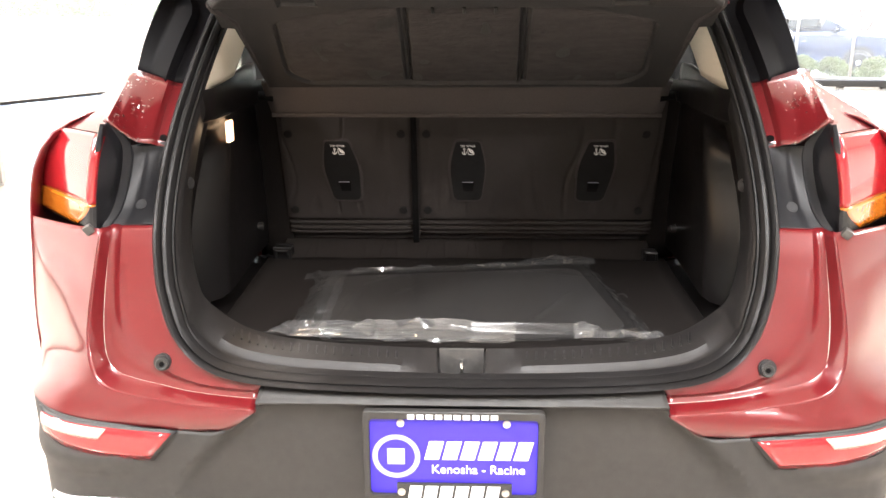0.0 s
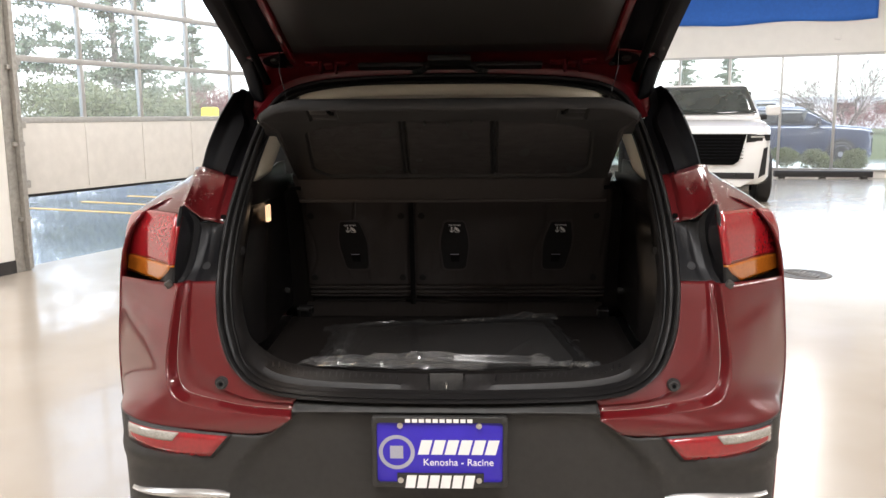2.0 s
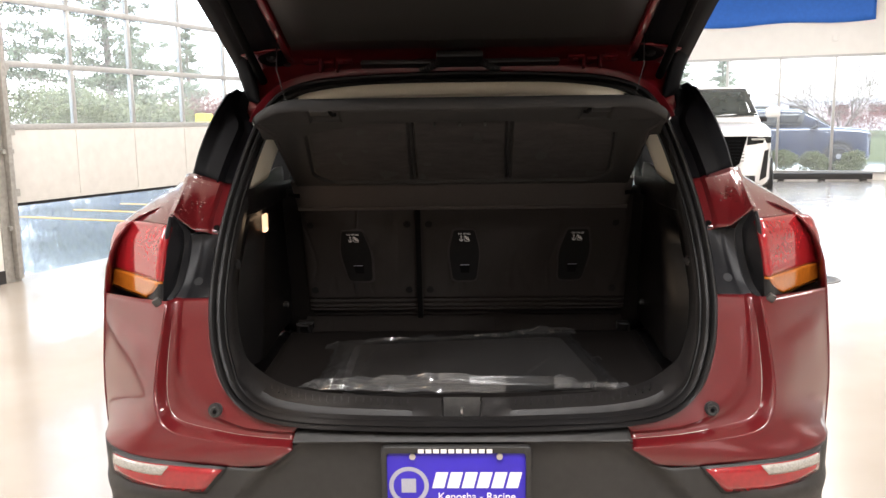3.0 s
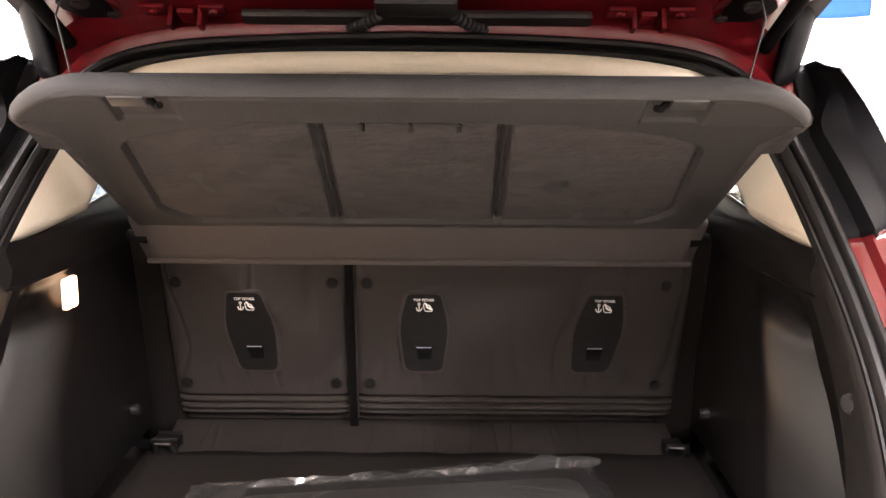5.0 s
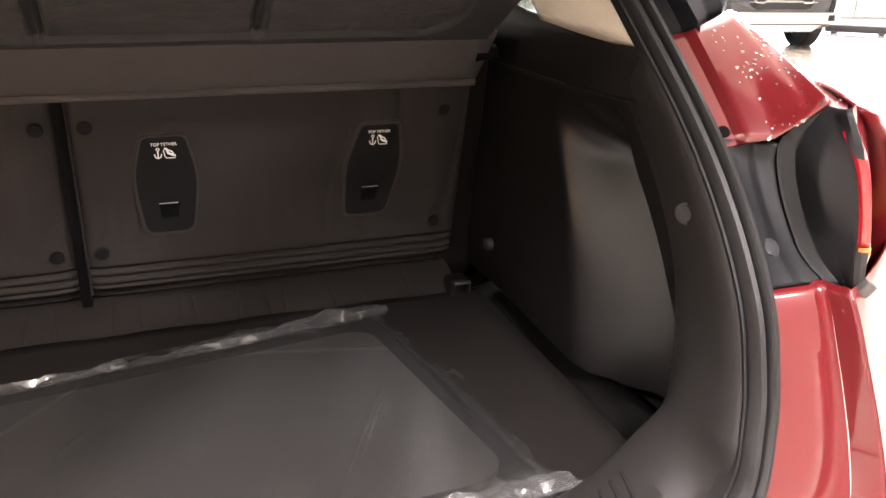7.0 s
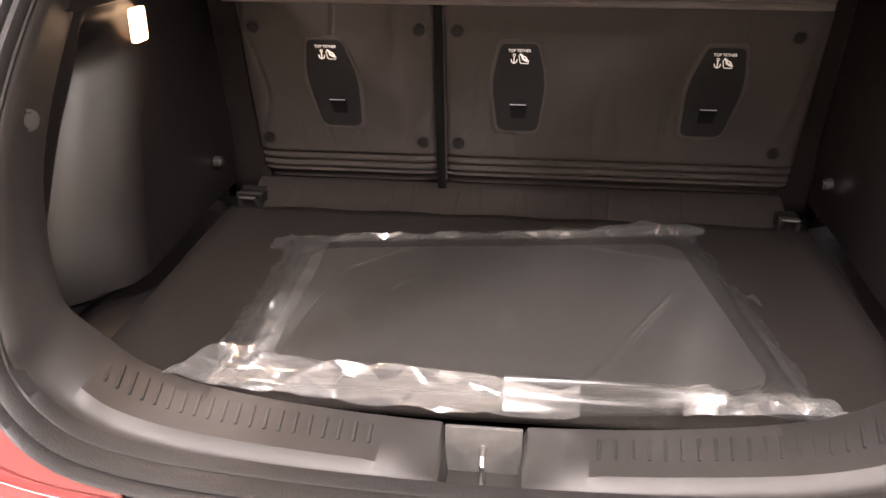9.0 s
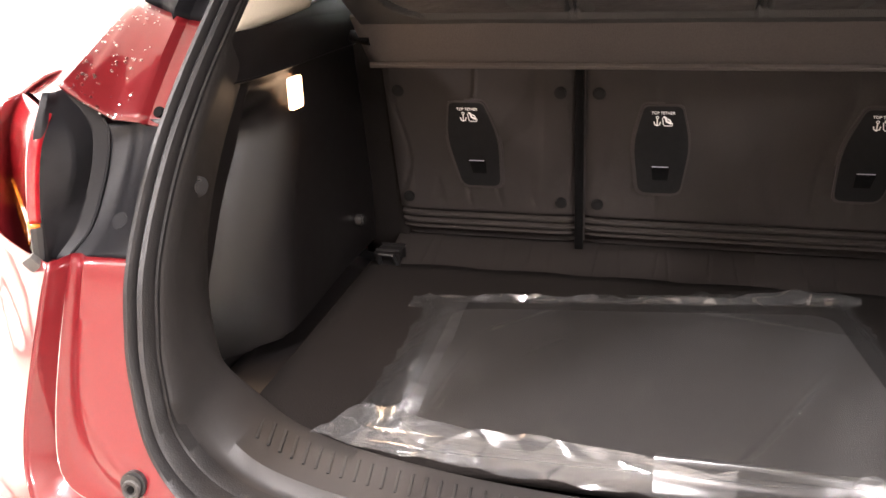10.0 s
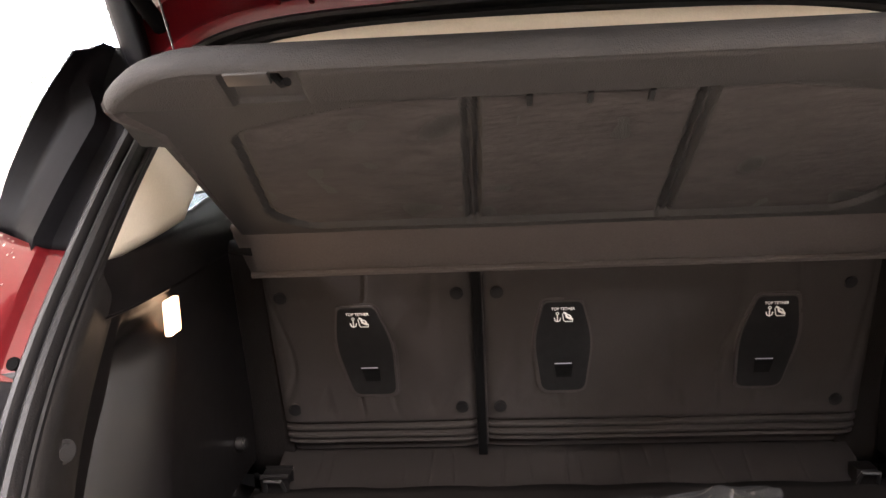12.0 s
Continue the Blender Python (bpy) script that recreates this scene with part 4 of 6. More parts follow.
sb_l = seat_back(-0.485, -0.140, "narrow folding rear seat back, charcoal carpet")
sb_r = seat_back(-0.126, 0.505, "wide folding rear seat back, charcoal carpet")
# a black strip drawn in place of the shade between the seat backs
part("seat_gap", box(-0.0078, 0.0078, -0.004, 0.004, 0.0, 0.385, 0.002, m=pose(-0.1325, seat_y(0.818) + 0.0035, 0.818, 11.6)), MATTB, sb_r, "black strip standing in for shade in the seat split")
part("gap_edge", tube([(-0.1235, seat_y(0.84) + 0.003, 0.840), (-0.1235, seat_y(1.2) + 0.003, 1.2)], 0.0018, 6), SEATB, sb_r, "piped edge of the seat split")
part("seat_hinge_bar", box(-0.47, -0.14, 0.905, 0.913, 0.8155, 0.8195, 0.001), TRIM, sb_l, "thin dark hinge bar")
# unseen box added to keep light from leaking in below the seat backs
part("seat_light_block", box(-0.56, 0.56, 0.935, 0.98, 0.70, 0.88, 0.01), LEATHER, car, "dark box added under the rear seats to stop a light leak")
for sb, xs in ((sb_l, (-0.455, -0.165)), (sb_r, (-0.10, 0.455))):
    for x in xs:
        for z in (0.914, 1.122):
            part("seat_rivet", disc(x, seat_y(z) + 0.001, z, 0.011, 0.006, pose(0, 0, 0, 90 + 11.6), 16, 0.002), COVER, sb)


def tether(x, lean, sb):
    z0 = 1.034
    cy = seat_y(z0)
    m = pose(x, cy + 0.0015, z0, 11.6 + 90)
    # outline in the seat plane: u to the right, v up
    corners = [(-0.031, 0.072, 0.010), (0.031, 0.072, 0.010), (0.048, 0.004, 0.06), (0.036, -0.092, 0.016), (-0.036, -0.092, 0.016), (-0.048, 0.004, 0.06)]
    out = []
    for k, (cx, cz, r) in enumerate(corners):
        c = Vector((cx, cz))
        p, q = Vector(corners[k - 1][:2]), Vector(corners[(k + 1) % 6][:2])
        a, b = c + (p - c).normalized() * min(r, 0.03), c + (q - c).normalized() * min(r, 0.03)
        out += [tuple(a.lerp(c, j / 4).lerp(c.lerp(b, j / 4), j / 4)) for j in range(5)]
    out = [(a + lean * b, b) for a, b in out]
    rim = [(a * 1.13 + lean * 0.0, b * 1.07) for a, b in out]
    cap = part("tether_cover", plate(rim[::-1], lambda a, b, d: m @ Vector((a, b, 0.0050 - d)), 0.008, 0.0035), RIMM, sb, "padded rim round the cover, its highlight put into the colour")
    part("cover_plate", plate(out[::-1], lambda a, b, d: m @ Vector((a, b, 0.0056 - d)), 0.006, 0.0012), COVER, cap, "smooth black tether anchor cover")
    part("cover_hatch", plate([(a + lean * b, b) for a, b in ((-0.015, -0.040), (0.017, -0.040), (0.014, -0.066), (-0.012, -0.066))][::-1], lambda a, b, d: m @ Vector((a, b, 0.0060 - d)), 0.004, 0.0006), MATTB, cap, "dark hatch")
    part("hatch_edge", box(-0.014, 0.014, -0.0006, 0.0006, 0.0, 0.0012, m=m @ pose(-0.036 * lean, -0.040, 0.0056)), GREYINK, cap, "bright hatch edge")
    words("label_text", "TOP TETHER", 0.0066, WHITEINK, cap, m @ pose(lean * 0.057, 0.0590, 0.0058), label="white printed words")
    # child-seat pictogram
    bm = bmesh.new()
    k = m @ pose(lean * 0.045, 0.0445, 0.0058) @ Matrix.Scale(0.95, 4)
    tube([k @ Vector(p) for p in ((-0.0150, -0.001, 0), (-0.0135, -0.0065, 0), (-0.0095, -0.0085, 0), (-0.0055, -0.0065, 0), (-0.0040, -0.001, 0))], 0.0010, 5, bm)
    tube([k @ Vector(p) for p in ((-0.0095, -0.008, 0), (-0.0095, 0.005, 0))], 0.0010, 5, bm)
    tube([k @ Vector((-0.0095 + 0.0022 * math.cos(q), 0.0070 + 0.0022 * math.sin(q), 0)) for q in [2 * math.pi * j / 10 for j in range(11)]], 0.0007, 5, bm)
    tube([k @ Vector(p) for p in ((0.0005, 0.0085, 0), (0.0045, 0.0065, 0), (0.0060, 0.0, 0), (0.0150, -0.0045, 0))], 0.0019, 6, bm)
    tube([k @ Vector(p) for p in ((-0.0010, 0.0060, 0), (0.0010, -0.0060, 0), (0.0035, -0.0085, 0), (0.0160, -0.0085, 0), (0.0165, -0.0030, 0))], 0.0008, 5, bm)
    tube([k @ Vector(p) for p in ((0.0070, 0.0050, 0), (0.0115, 0.0030, 0), (0.0140, -0.0015, 0))], 0.0012, 5, bm)
    part("pictogram", bm, WHITEINK, cap, "white seat pictogram")


tether(-0.322, -0.13, sb_l)
tether(0.006, 0.0, sb_r)
tether(0.336, 0.13, sb_r)

# dark sheets added in place of the shaded gaps beside the seat backs
for s in (-1, 1):
    solid(part("seat_gap_filler", surf(lambda u, v: Vector((s * (0.470 + 0.10 * u), 0.925 - 0.10 * v + 0.02 * u, 0.77 + 0.46 * v)), 6, 10), CARPET, car, "dark sheet added for the black gap beside the seat back"), 0.01)

# beige pillar trims and headliner
PILX = table([(1.20, 0.552), (1.28, 0.546), (1.38, 0.530), (1.455, 0.507), (1.508, 0.462), (1.535, 0.37)])


def pillar_trim(s):
    def fn(u, v):
        z = 1.264 + 0.243 * v
        i0 = Vector((PILX(z) - 0.030, REAR(z) + 0.018, z))
        i1 = Vector((0.532 - 0.06 * v, 0.642 + 0.16 * min(v, 0.65), z + 0.016 * (1 - v)))
        p = i0.lerp(i1, u)
        p.x -= 0.004 * math.sin(math.pi * u) * (1 - v)
        return Vector((s * p.x, p.y, p.z))
    solid(part("pillar_trim", surf(fn, 14, 14), BEIGE, car, "beige plastic rear pillar trim"), 0.004)


def window_rim(s):
    """Dark moulding between the cargo side panel and the beige trim above it."""
    def fn(u, v):
        foot, top = 1.240, 1.266 + 0.019 * min(1.0, u * 1.65) + 0.013 * smoothstep(0.60, 0.85, u)
        a = PILX(1.264) - 0.026
        return Vector((s * (a + (0.538 - a) * min(1.0, u * 1.65) + 0.003 - 0.004 * math.sin(math.pi * v)), REAR(1.264) + 0.022 + (0.86 - REAR(1.264) - 0.022) * u, foot + (top - foot) * v))
    solid(part("window_rim", surf(fn, 20, 8), TRIM, car, "dark moulding below the rear side window"), 0.004)


for s in (-1, 1):
    pillar_trim(s)
    window_rim(s)


def liner(u, v):
    x = (2 * u - 1) * (0.47 + 0.10 * v)
    y = 0.604 + bow(x, 1.5) * (1 - v) + 2.3 * v
    z = 1.496 + 0.07 * math.sin(math.pi * min(1, v + 0.02)) - 0.05 * abs(2 * u - 1) ** 4
    return Vector((x, y, z))


solid(part("headliner", surf(liner, 30, 24), BEIGE, car, "beige fabric headliner"), 0.01, 1)
solid(part("header_edge", surf(lambda u, v: Vector(((2 * u - 1) * 0.455, 0.600 + bow((2 * u - 1) * 0.455, 1.5) + 0.004 * v, 1.494 - 0.035 * abs(2 * u - 1) ** 4 + 0.030 * v)), 30, 3), BEIGE, car), 0.006)

# ---- body skin ----


def side_w(y, z):
    """Half width of the outer body."""
    wy = table([(0.05, 0.775), (0.12, 0.815), (0.25, 0.846), (0.5, 0.872), (0.85, 0.892), (1.3, 0.89), (2.4, 0.885), (3.4, 0.90), (3.8, 0.875), (4.1, 0.79), (4.25, 0.68), (4.33, 0.50)])(y)
    f = table([(0.22, 0.94), (0.40, 0.985), (0.60, 0.994), (0.80, 1.003), (0.90, 0.998), (0.97, 0.990), (1.04, 0.983), (1.12, 0.966), (1.18, 0.93), (1.22, 0.88)])(z)
    return wy * f


def belt(y):
    return table([(0.05, 1.05), (0.25, 1.20), (0.6, 1.17), (1.2, 1.12), (2.6, 1.08), (3.0, 1.04), (3.6, 1.0), (4.1, 0.92), (4.33, 0.78)])(y)


for s in (-1, 1):
    def side_fn(u, v):
        y = 0.25 + 4.08 * u
        zt = belt(y)
        z = 0.24 + (zt - 0.24) * v
        x = side_w(y, z)
        for yc in (0.86, 3.45):
            d = math.hypot(y - yc, z - 0.34)
            if d < 0.40:
                x = x - 0.03 * smoothstep(0.40, 0.36, d)
        return Vector((s * x, y, z))
    solid(part("body_side", surf(side_fn, 90, 30), RED, car, "glossy dark red body side"), 0.004)
    # shoulder from the belt line in to the windows
    solid(part("shoulder", surf(lambda u, v: Vector((s * (side_w(0.28 + 3.0 * u, belt(0.28 + 3.0 * u)) * (1 - v) + 0.685 * v), 0.28 + 3.0 * u, belt(0.28 + 3.0 * u) + 0.03 * math.sin(v * 1.57))), 40, 5), RED, car), 0.004)
    # side windows and pillars above the belt
    gl = solid(part("side_window", surf(lambda u, v: Vector((s * (0.69 - 0.12 * v ** 1.2), 0.70 + 2.35 * u + 0.18 * v * (0.4 - u) * 2.2, 1.17 - 0.08 * u + (0.33 + 0.08 * u) * v)), 20, 8), CARGLASS, car, "side window glass"), 0.004)
    gl.visible_shadow = False
    for yy in (1.25, 2.15):
        part("window_pillar", box(s * 0.60, s * 0.655, yy - 0.05, yy + 0.05, 1.10, 1.52, 0.01), BLACKP, car)
    for yc in (0.86, 3.45):
        part("wheel_arch", rows_mesh([[Vector((s * x, yc + r * math.cos(a), 0.34 + r * math.sin(a))) for a in [math.pi * k / 24 for k in range(25)]] for r, x in ((0.36, 0.80), (0.36, 0.905), (0.41, 0.91), (0.43, 0.89))]), GREYP, car, "grey plastic wheel arch")
        wheel(car, s * 0.79, yc, 0.335, 0.215)
roof = part("roof", surf(lambda u, v: Vector(((2 * u - 1) * (0.56 + 0.03 * v), 0.665 + 2.1 * v, 1.575 + 0.055 * math.sin(math.pi * min(1, 0.25 + 0.75 * v)) - 0.05 * abs(2 * u - 1) ** 4)), 24, 20), RED, car, "red roof skin")
solid(roof, 0.01, 1)
part("hood", surf(lambda u, v: Vector(((2 * u - 1) * (0.80 - 0.25 * v * v), 3.02 + 1.28 * v, 1.08 - 0.12 * v - 0.22 * v ** 4 - 0.05 * abs(2 * u - 1) ** 4)), 20, 16), RED, car, "red bonnet")
wsg = solid(part("windscreen", surf(lambda u, v: Vector(((2 * u - 1) * (0.72 - 0.14 * v), 3.02 - 0.32 * v - 0.06 * (2 * u - 1) ** 2, 1.08 + 0.46 * v)), 16, 8), CARGLASS, car, "rain-spotted windscreen"), 0.005)
wsg.visible_shadow = False
part("nose", box(-0.62, 0.62, 4.1, 4.3, 0.25, 0.86, 0.06), GREYP, car, "dark front bumper and grille")
part("underbody", box(-0.72, 0.72, 0.10, 4.2, 0.2, 0.30, 0.02), BLACKP, car)
part("cabin_floor", box(-0.68, 0.68, 0.95, 3.0, 0.30, 0.36), CARPET, car)
part("dashboard", box(-0.68, 0.68, 2.62, 3.0, 0.80, 1.06, 0.05), BLACKP, car)
mir = part("rear_view_mirror", box(-0.12, 0.12, 2.50, 2.53, 1.385, 1.44, 0.018), BLACKP, car, "black inner mirror")
part("mirror_glass", box(-0.11, 0.11, 2.497, 2.4995, 1.392, 1.433, 0.0005), mat("mirror_silver", (0.85, 0.86, 0.87), 0.02, 1.0), mir)
part("camera_pod", box(-0.09, 0.13, 2.56, 2.66, 1.44, 1.52, 0.02), BLACKP, mir)
part("wheel_rim", tube([(-0.36 + 0.18 * math.cos(a), 2.42 + 0.08 * math.sin(a), 0.98 + 0.17 * math.sin(a)) for a in [2 * math.pi * k / 30 for k in range(31)]], 0.014, 8), LEATHER, car, "black steering wheel")


def cabin_seat(x, y, w, back, label, name):
    """A seat with a headrest on two posts."""
    st = part(name, box(-w / 2, w / 2, -0.06, 0.06, 0, back, 0.05, m=pose(x, y, 0.52, 14)), LEATHER, car, label)
    part("cushion", box(x - w / 2, x + w / 2, y + 0.02, y + 0.5, 0.42, 0.55, 0.05), LEATHER, st)
    yy, zz = y - math.sin(radians(14)) * back, 0.52 + back * 0.97
    part("headrest", box(x - 0.125, x + 0.125, yy - 0.075, yy + 0.035, zz + 0.03, zz + 0.20, 0.045, seg=3), LEATHER, st, "rounded black headrest")
    for q in (-0.05, 0.05):
        part("post", tube([(x + q, yy, zz - 0.06), (x + q, yy - 0.01, zz + 0.06)], 0.006, 8), STEEL, st)


cabin_seat(-0.36, 1.95, 0.46, 0.68, "black leather front seat", "front_seat")
cabin_seat(0.36, 1.95, 0.46, 0.68, "black leather front seat", "front_seat")
for x in (-0.33, 0.006, 0.34):
    part("rear_headrest", box(x - 0.12, x + 0.12, 0.83, 0.92, 1.20, 1.31, 0.035, seg=3), LEATHER, sb_r if x > -0.1 else sb_l, "low black headrest")

def wrap_y(x, z):
    """The bumper's face, carried on round the corner to the body side."""
    x, xw, xs = abs(x), side_w(0.16, z) - 0.030, side_w(0.26, z)
    return corner_y(x, z) if x < xw else 0.16 + 0.10 * min(1, (x - xw) / (xs - xw))


def corner_y(x, z):
    """Rear face of the bumper in plan, at half width x."""
    x = abs(x)
    x0, x2 = 0.52, side_w(0.16, z) - 0.030
    t = 1 - max(0.0, 1 - (x - x0) / (x2 - x0)) ** (1 / 1.7) if x > x0 else 0
    return 0.012 + 0.148 * t ** 2.4 - 0.012 * math.sin(math.pi * t)


# red flange between the seal and the bumper corner, below the lamps
def flange_half(s):
    """From the seal outwards: a flat face, a rolled channel, a groove, and the bumper corner's edge."""
    n = 48
    inner = curve([(0.343, 0, 0.7995), (0.39, 0, 0.804), (0.44, 0, 0.817), (0.502, 0, 0.862), (0.534, 0, 0.93), (0.546, 0, 1.0), (0.5475, 0, 1.045)], n)
    face = curve([(0.350, 0, 0.786), (0.42, 0, 0.788), (0.48, 0, 0.796), (0.545, 0, 0.822), (0.590, 0, 0.868), (0.607, 0, 0.93), (0.611, 0, 1.045)], n)
    groove = curve([(0.351, 0, 0.770), (0.43, 0, 0.772), (0.50, 0, 0.778), (0.575, 0, 0.792), (0.612, 0, 0.806), (0.630, 0, 0.832), (0.6375, 0, 0.88), (0.638, 0, 0.94), (0.635, 0, 1.045)], n)
    edge = curve([(0.352, 0, 0.757), (0.43, 0, 0.759), (0.50, 0, 0.763), (0.58, 0, 0.774), (0.625, 0, 0.790), (0.647, 0, 0.822), (0.656, 0, 0.87), (0.653, 0, 0.94), (0.643, 0, 1.045)], n)

    def at(p, dy):
        return Vector((p.x, REAR(max(0.77, min(p.z, 1.05))) + bow(p.x, 0.8) + dy, p.z))
    rows, bead = [], []
    for a, b, c, e in zip(inner, face, groove, edge):
        pa, pb, pc, pe = at(Vector((a.x - 0.004, 0, a.z)), 0.006), at(b, 0.005), at(c, 0.010), at(e, -0.020)
        row = [pa.lerp(pb, k / 5) for k in range(5)]
        row += [pb.lerp(pc, k / 5) + Vector((0, 0.006 * math.sin(math.pi * k / 5), 0)) for k in range(5)]
        row += [pc, pc.lerp(pe, 0.12) + Vector((0, 0.003, 0)), pc.lerp(pe, 0.45), pc.lerp(pe, 0.85), pe]
        rows.append([Vector((s * p.x, p.y, p.z)) for p in row])
        bead.append(Vector((s * pc.x, pc.y - 0.002, pc.z)))
    f = part("rear_flange", rows_mesh(rows), RED, car, "red painted frame below the tail lamp")
    solid(f, 0.003, -1)
    part("panel_gap", tube(bead, 0.0014, 5), CLEARL, f, "thin pale bead along the panel gap")
    bs = part("rubber_stop", disc(s * 0.525, 0.060, 0.822, 0.0155, 0.016, pose(0, 0, 0, 90 - 14), 28, 0.003), BLACKP, f, "round black rubber stop")
    part("stop_ring", rows_mesh([[Matrix.Translation((s * 0.525, 0.0520, 0.820)) @ pose(0, 0, 0, 90 - 14) @ Vector((r * math.cos(q), r * math.sin(q), h)) for q in [2 * math.pi * k / 24 for k in range(24)]] for r, h in ((0.0115, 0.001), (0.010, 0.003), (0.0075, 0.0028), (0.006, 0.0))], closed_v=True), GREYP, bs)
    part("stop_cap", disc(s * 0.525, 0.0525, 0.8203, 0.0055, 0.005, pose(0, 0, 0, 90 - 14), 16, 0.0015), MATTB, bs)
    # bumper corner, wrapping round to the body side
    lip = [r[-1] for r in rows]
    sw = lambda z: side_w(0.27, z)
    rim = curve([(0.408, 0, 0.717), (0.50, 0, 0.717), (0.60, 0, 0.730), (0.69, 0, 0.740), (0.75, 0, 0.748), (0.815, 0, 0.760), (sw(0.785) - 0.004, 0, 0.785), (sw(0.85), 0, 0.85), (sw(0.95), 0, 0.95), (sw(1.04), 0, 1.04)], n)
    skin = []
    for e, o in zip(lip, rim):
        row = [e + Vector((-s * 0.002, 0.010, 0.001)), e + Vector((-s * 0.001, 0.003, 0.0))]
        for k in range(19):
            t = k / 18
            g = 1 - (1 - t) ** 1.5
            x = abs(e.x) + (o.x - abs(e.x)) * g
            z = e.z + (o.z - e.z) * g
            yo = wrap_y(o.x, o.z) if o.z < 0.785 else 0.258
            w = t ** 1.2 + (g ** 1.08 - t ** 1.2) * smoothstep(0.79, 0.86, e.z)
            y = e.y * (1 - w) + yo * w - 0.004 * math.sin(math.pi * t)
            # a creased shoulder, hollow above, that runs out towards the panel gap
            fold = 0.940 + 0.040 * (x - 0.66) / 0.14
            if x > 0.655:
                y -= 0.010 * smoothstep(fold + 0.014, fold - 0.004, z) * smoothstep(fold - 0.13, fold - 0.02, z) * smoothstep(0.655, 0.72, x) * (1 - smoothstep(0.5, 0.85, t))
            row.append(Vector((s * x, y, z)))
        skin.append(row)
    solid(part("bumper_corner", rows_mesh(skin), RED, car, "red painted bumper corner"), 0.004)


for s in (-1, 1):
    flange_half(s)


# lower bumper in grey plastic: a recess for the plate between two swept shoulders
BUMP_TOP = table([(0.0, 0.772), (0.30, 0.771), (0.347, 0.766), (0.375, 0.742), (0.405, 0.7175), (0.50, 0.7165), (0.60, 0.7295), (0.69, 0.7395), (0.75, 0.7475), (0.815, 0.7595), (0.85, 0.782)])
SWEEP = table([(0.50, 0.440), (0.54, 0.482), (0.585, 0.497), (0.629, 0.488), (0.696, 0.434), (0.735, 0.392), (0.77, 0.347)])


def bumper_fn(u, v):
    k = 2 * u - 1
    wide = side_w(0.26, 0.60) - 0.003
    x = wide * math.copysign(1 - (1 - abs(k)) ** 1.6, k)
    top = BUMP_TOP(abs(x))
    z = 0.30 + (top - 0.30) * v
    d = abs(x) - SWEEP(z)
    y = wrap_y(x, z) - 0.006 + 0.05 * smoothstep(0.50, 0.33, z)
    y += 0.020 * (1 - smoothstep(-0.045, 0.0, d)) * smoothstep(0.50, 0.56, z)          # the recess
    y -= 0.006 * math.exp(-((d - 0.006) / 0.012) ** 2) * smoothstep(0.52, 0.60, z)       # its rounded shoulder
    y -= 0.010 * smoothstep(0.62, 0.66, z) * smoothstep(0.69, 0.665, z) * smoothstep(0.55, 0.60, abs(x))
    y += 0.008 * smoothstep(top - 0.010, top, z) * (abs(x) < 0.36)
    return Vector((x, min(y, 0.26), z))


solid(part("rear_bumper", surf(bumper_fn, 150, 60), GREYP, car, "dark grey plastic rear bumper"), 0.006, -1)


def sill_step(u, v):
    """Grey step pad between the bumper and the seal."""
    k = 2 * u - 1
    x = k * (0.350 - 0.006 * v)
    z = 0.7735 + 0.0275 * v - 0.004 * (1 - k * k) * v
    y = -0.001 + 0.010 * smoothstep(0.0, 0.25, v) + 0.036 * smoothstep(0.15, 1.0, v) + 0.018 * k * k * v + bow(x, 0.8) * 0.6 * v
    return Vector((x, y, z))


solid(part("step_pad", surf(sill_step, 70, 12), GREYP, car, "grey plastic step pad below the loading sill"), 0.004, -1)
part("crease_line", tube([(-0.345, 0.006, 0.7725), (-0.15, 0.0005, 0.7735), (0.15, 0.0005, 0.7735), (0.345, 0.006, 0.7725)], 0.0020, 6), GREYP, car)


def strip(top, bot, front, s, rows=5, n=18):
    """A thin lens between two lines (half width, height) that follows the bumper's curve."""
    def along(line, t):
        q = t * (len(line) - 1)
        i = min(int(q), len(line) - 2)
        w = q - i
        return line[i][0] * (1 - w) + line[i + 1][0] * w, line[i][1] * (1 - w) + line[i + 1][1] * w
    out = []
    for k in range(n + 1):
        a, b = along(top, k / n), along(bot, k / n)
        row = []
        for j in range(rows):
            x, z = a[0] + (b[0] - a[0]) * j / (rows - 1), a[1] + (b[1] - a[1]) * j / (rows - 1)
            row.append(Vector((s * x, corner_y(x, z) - 0.0165 - front - (0.003 if 0 < j < rows - 1 else 0), z)))
        out.append(row)
    return rows_mesh(out)


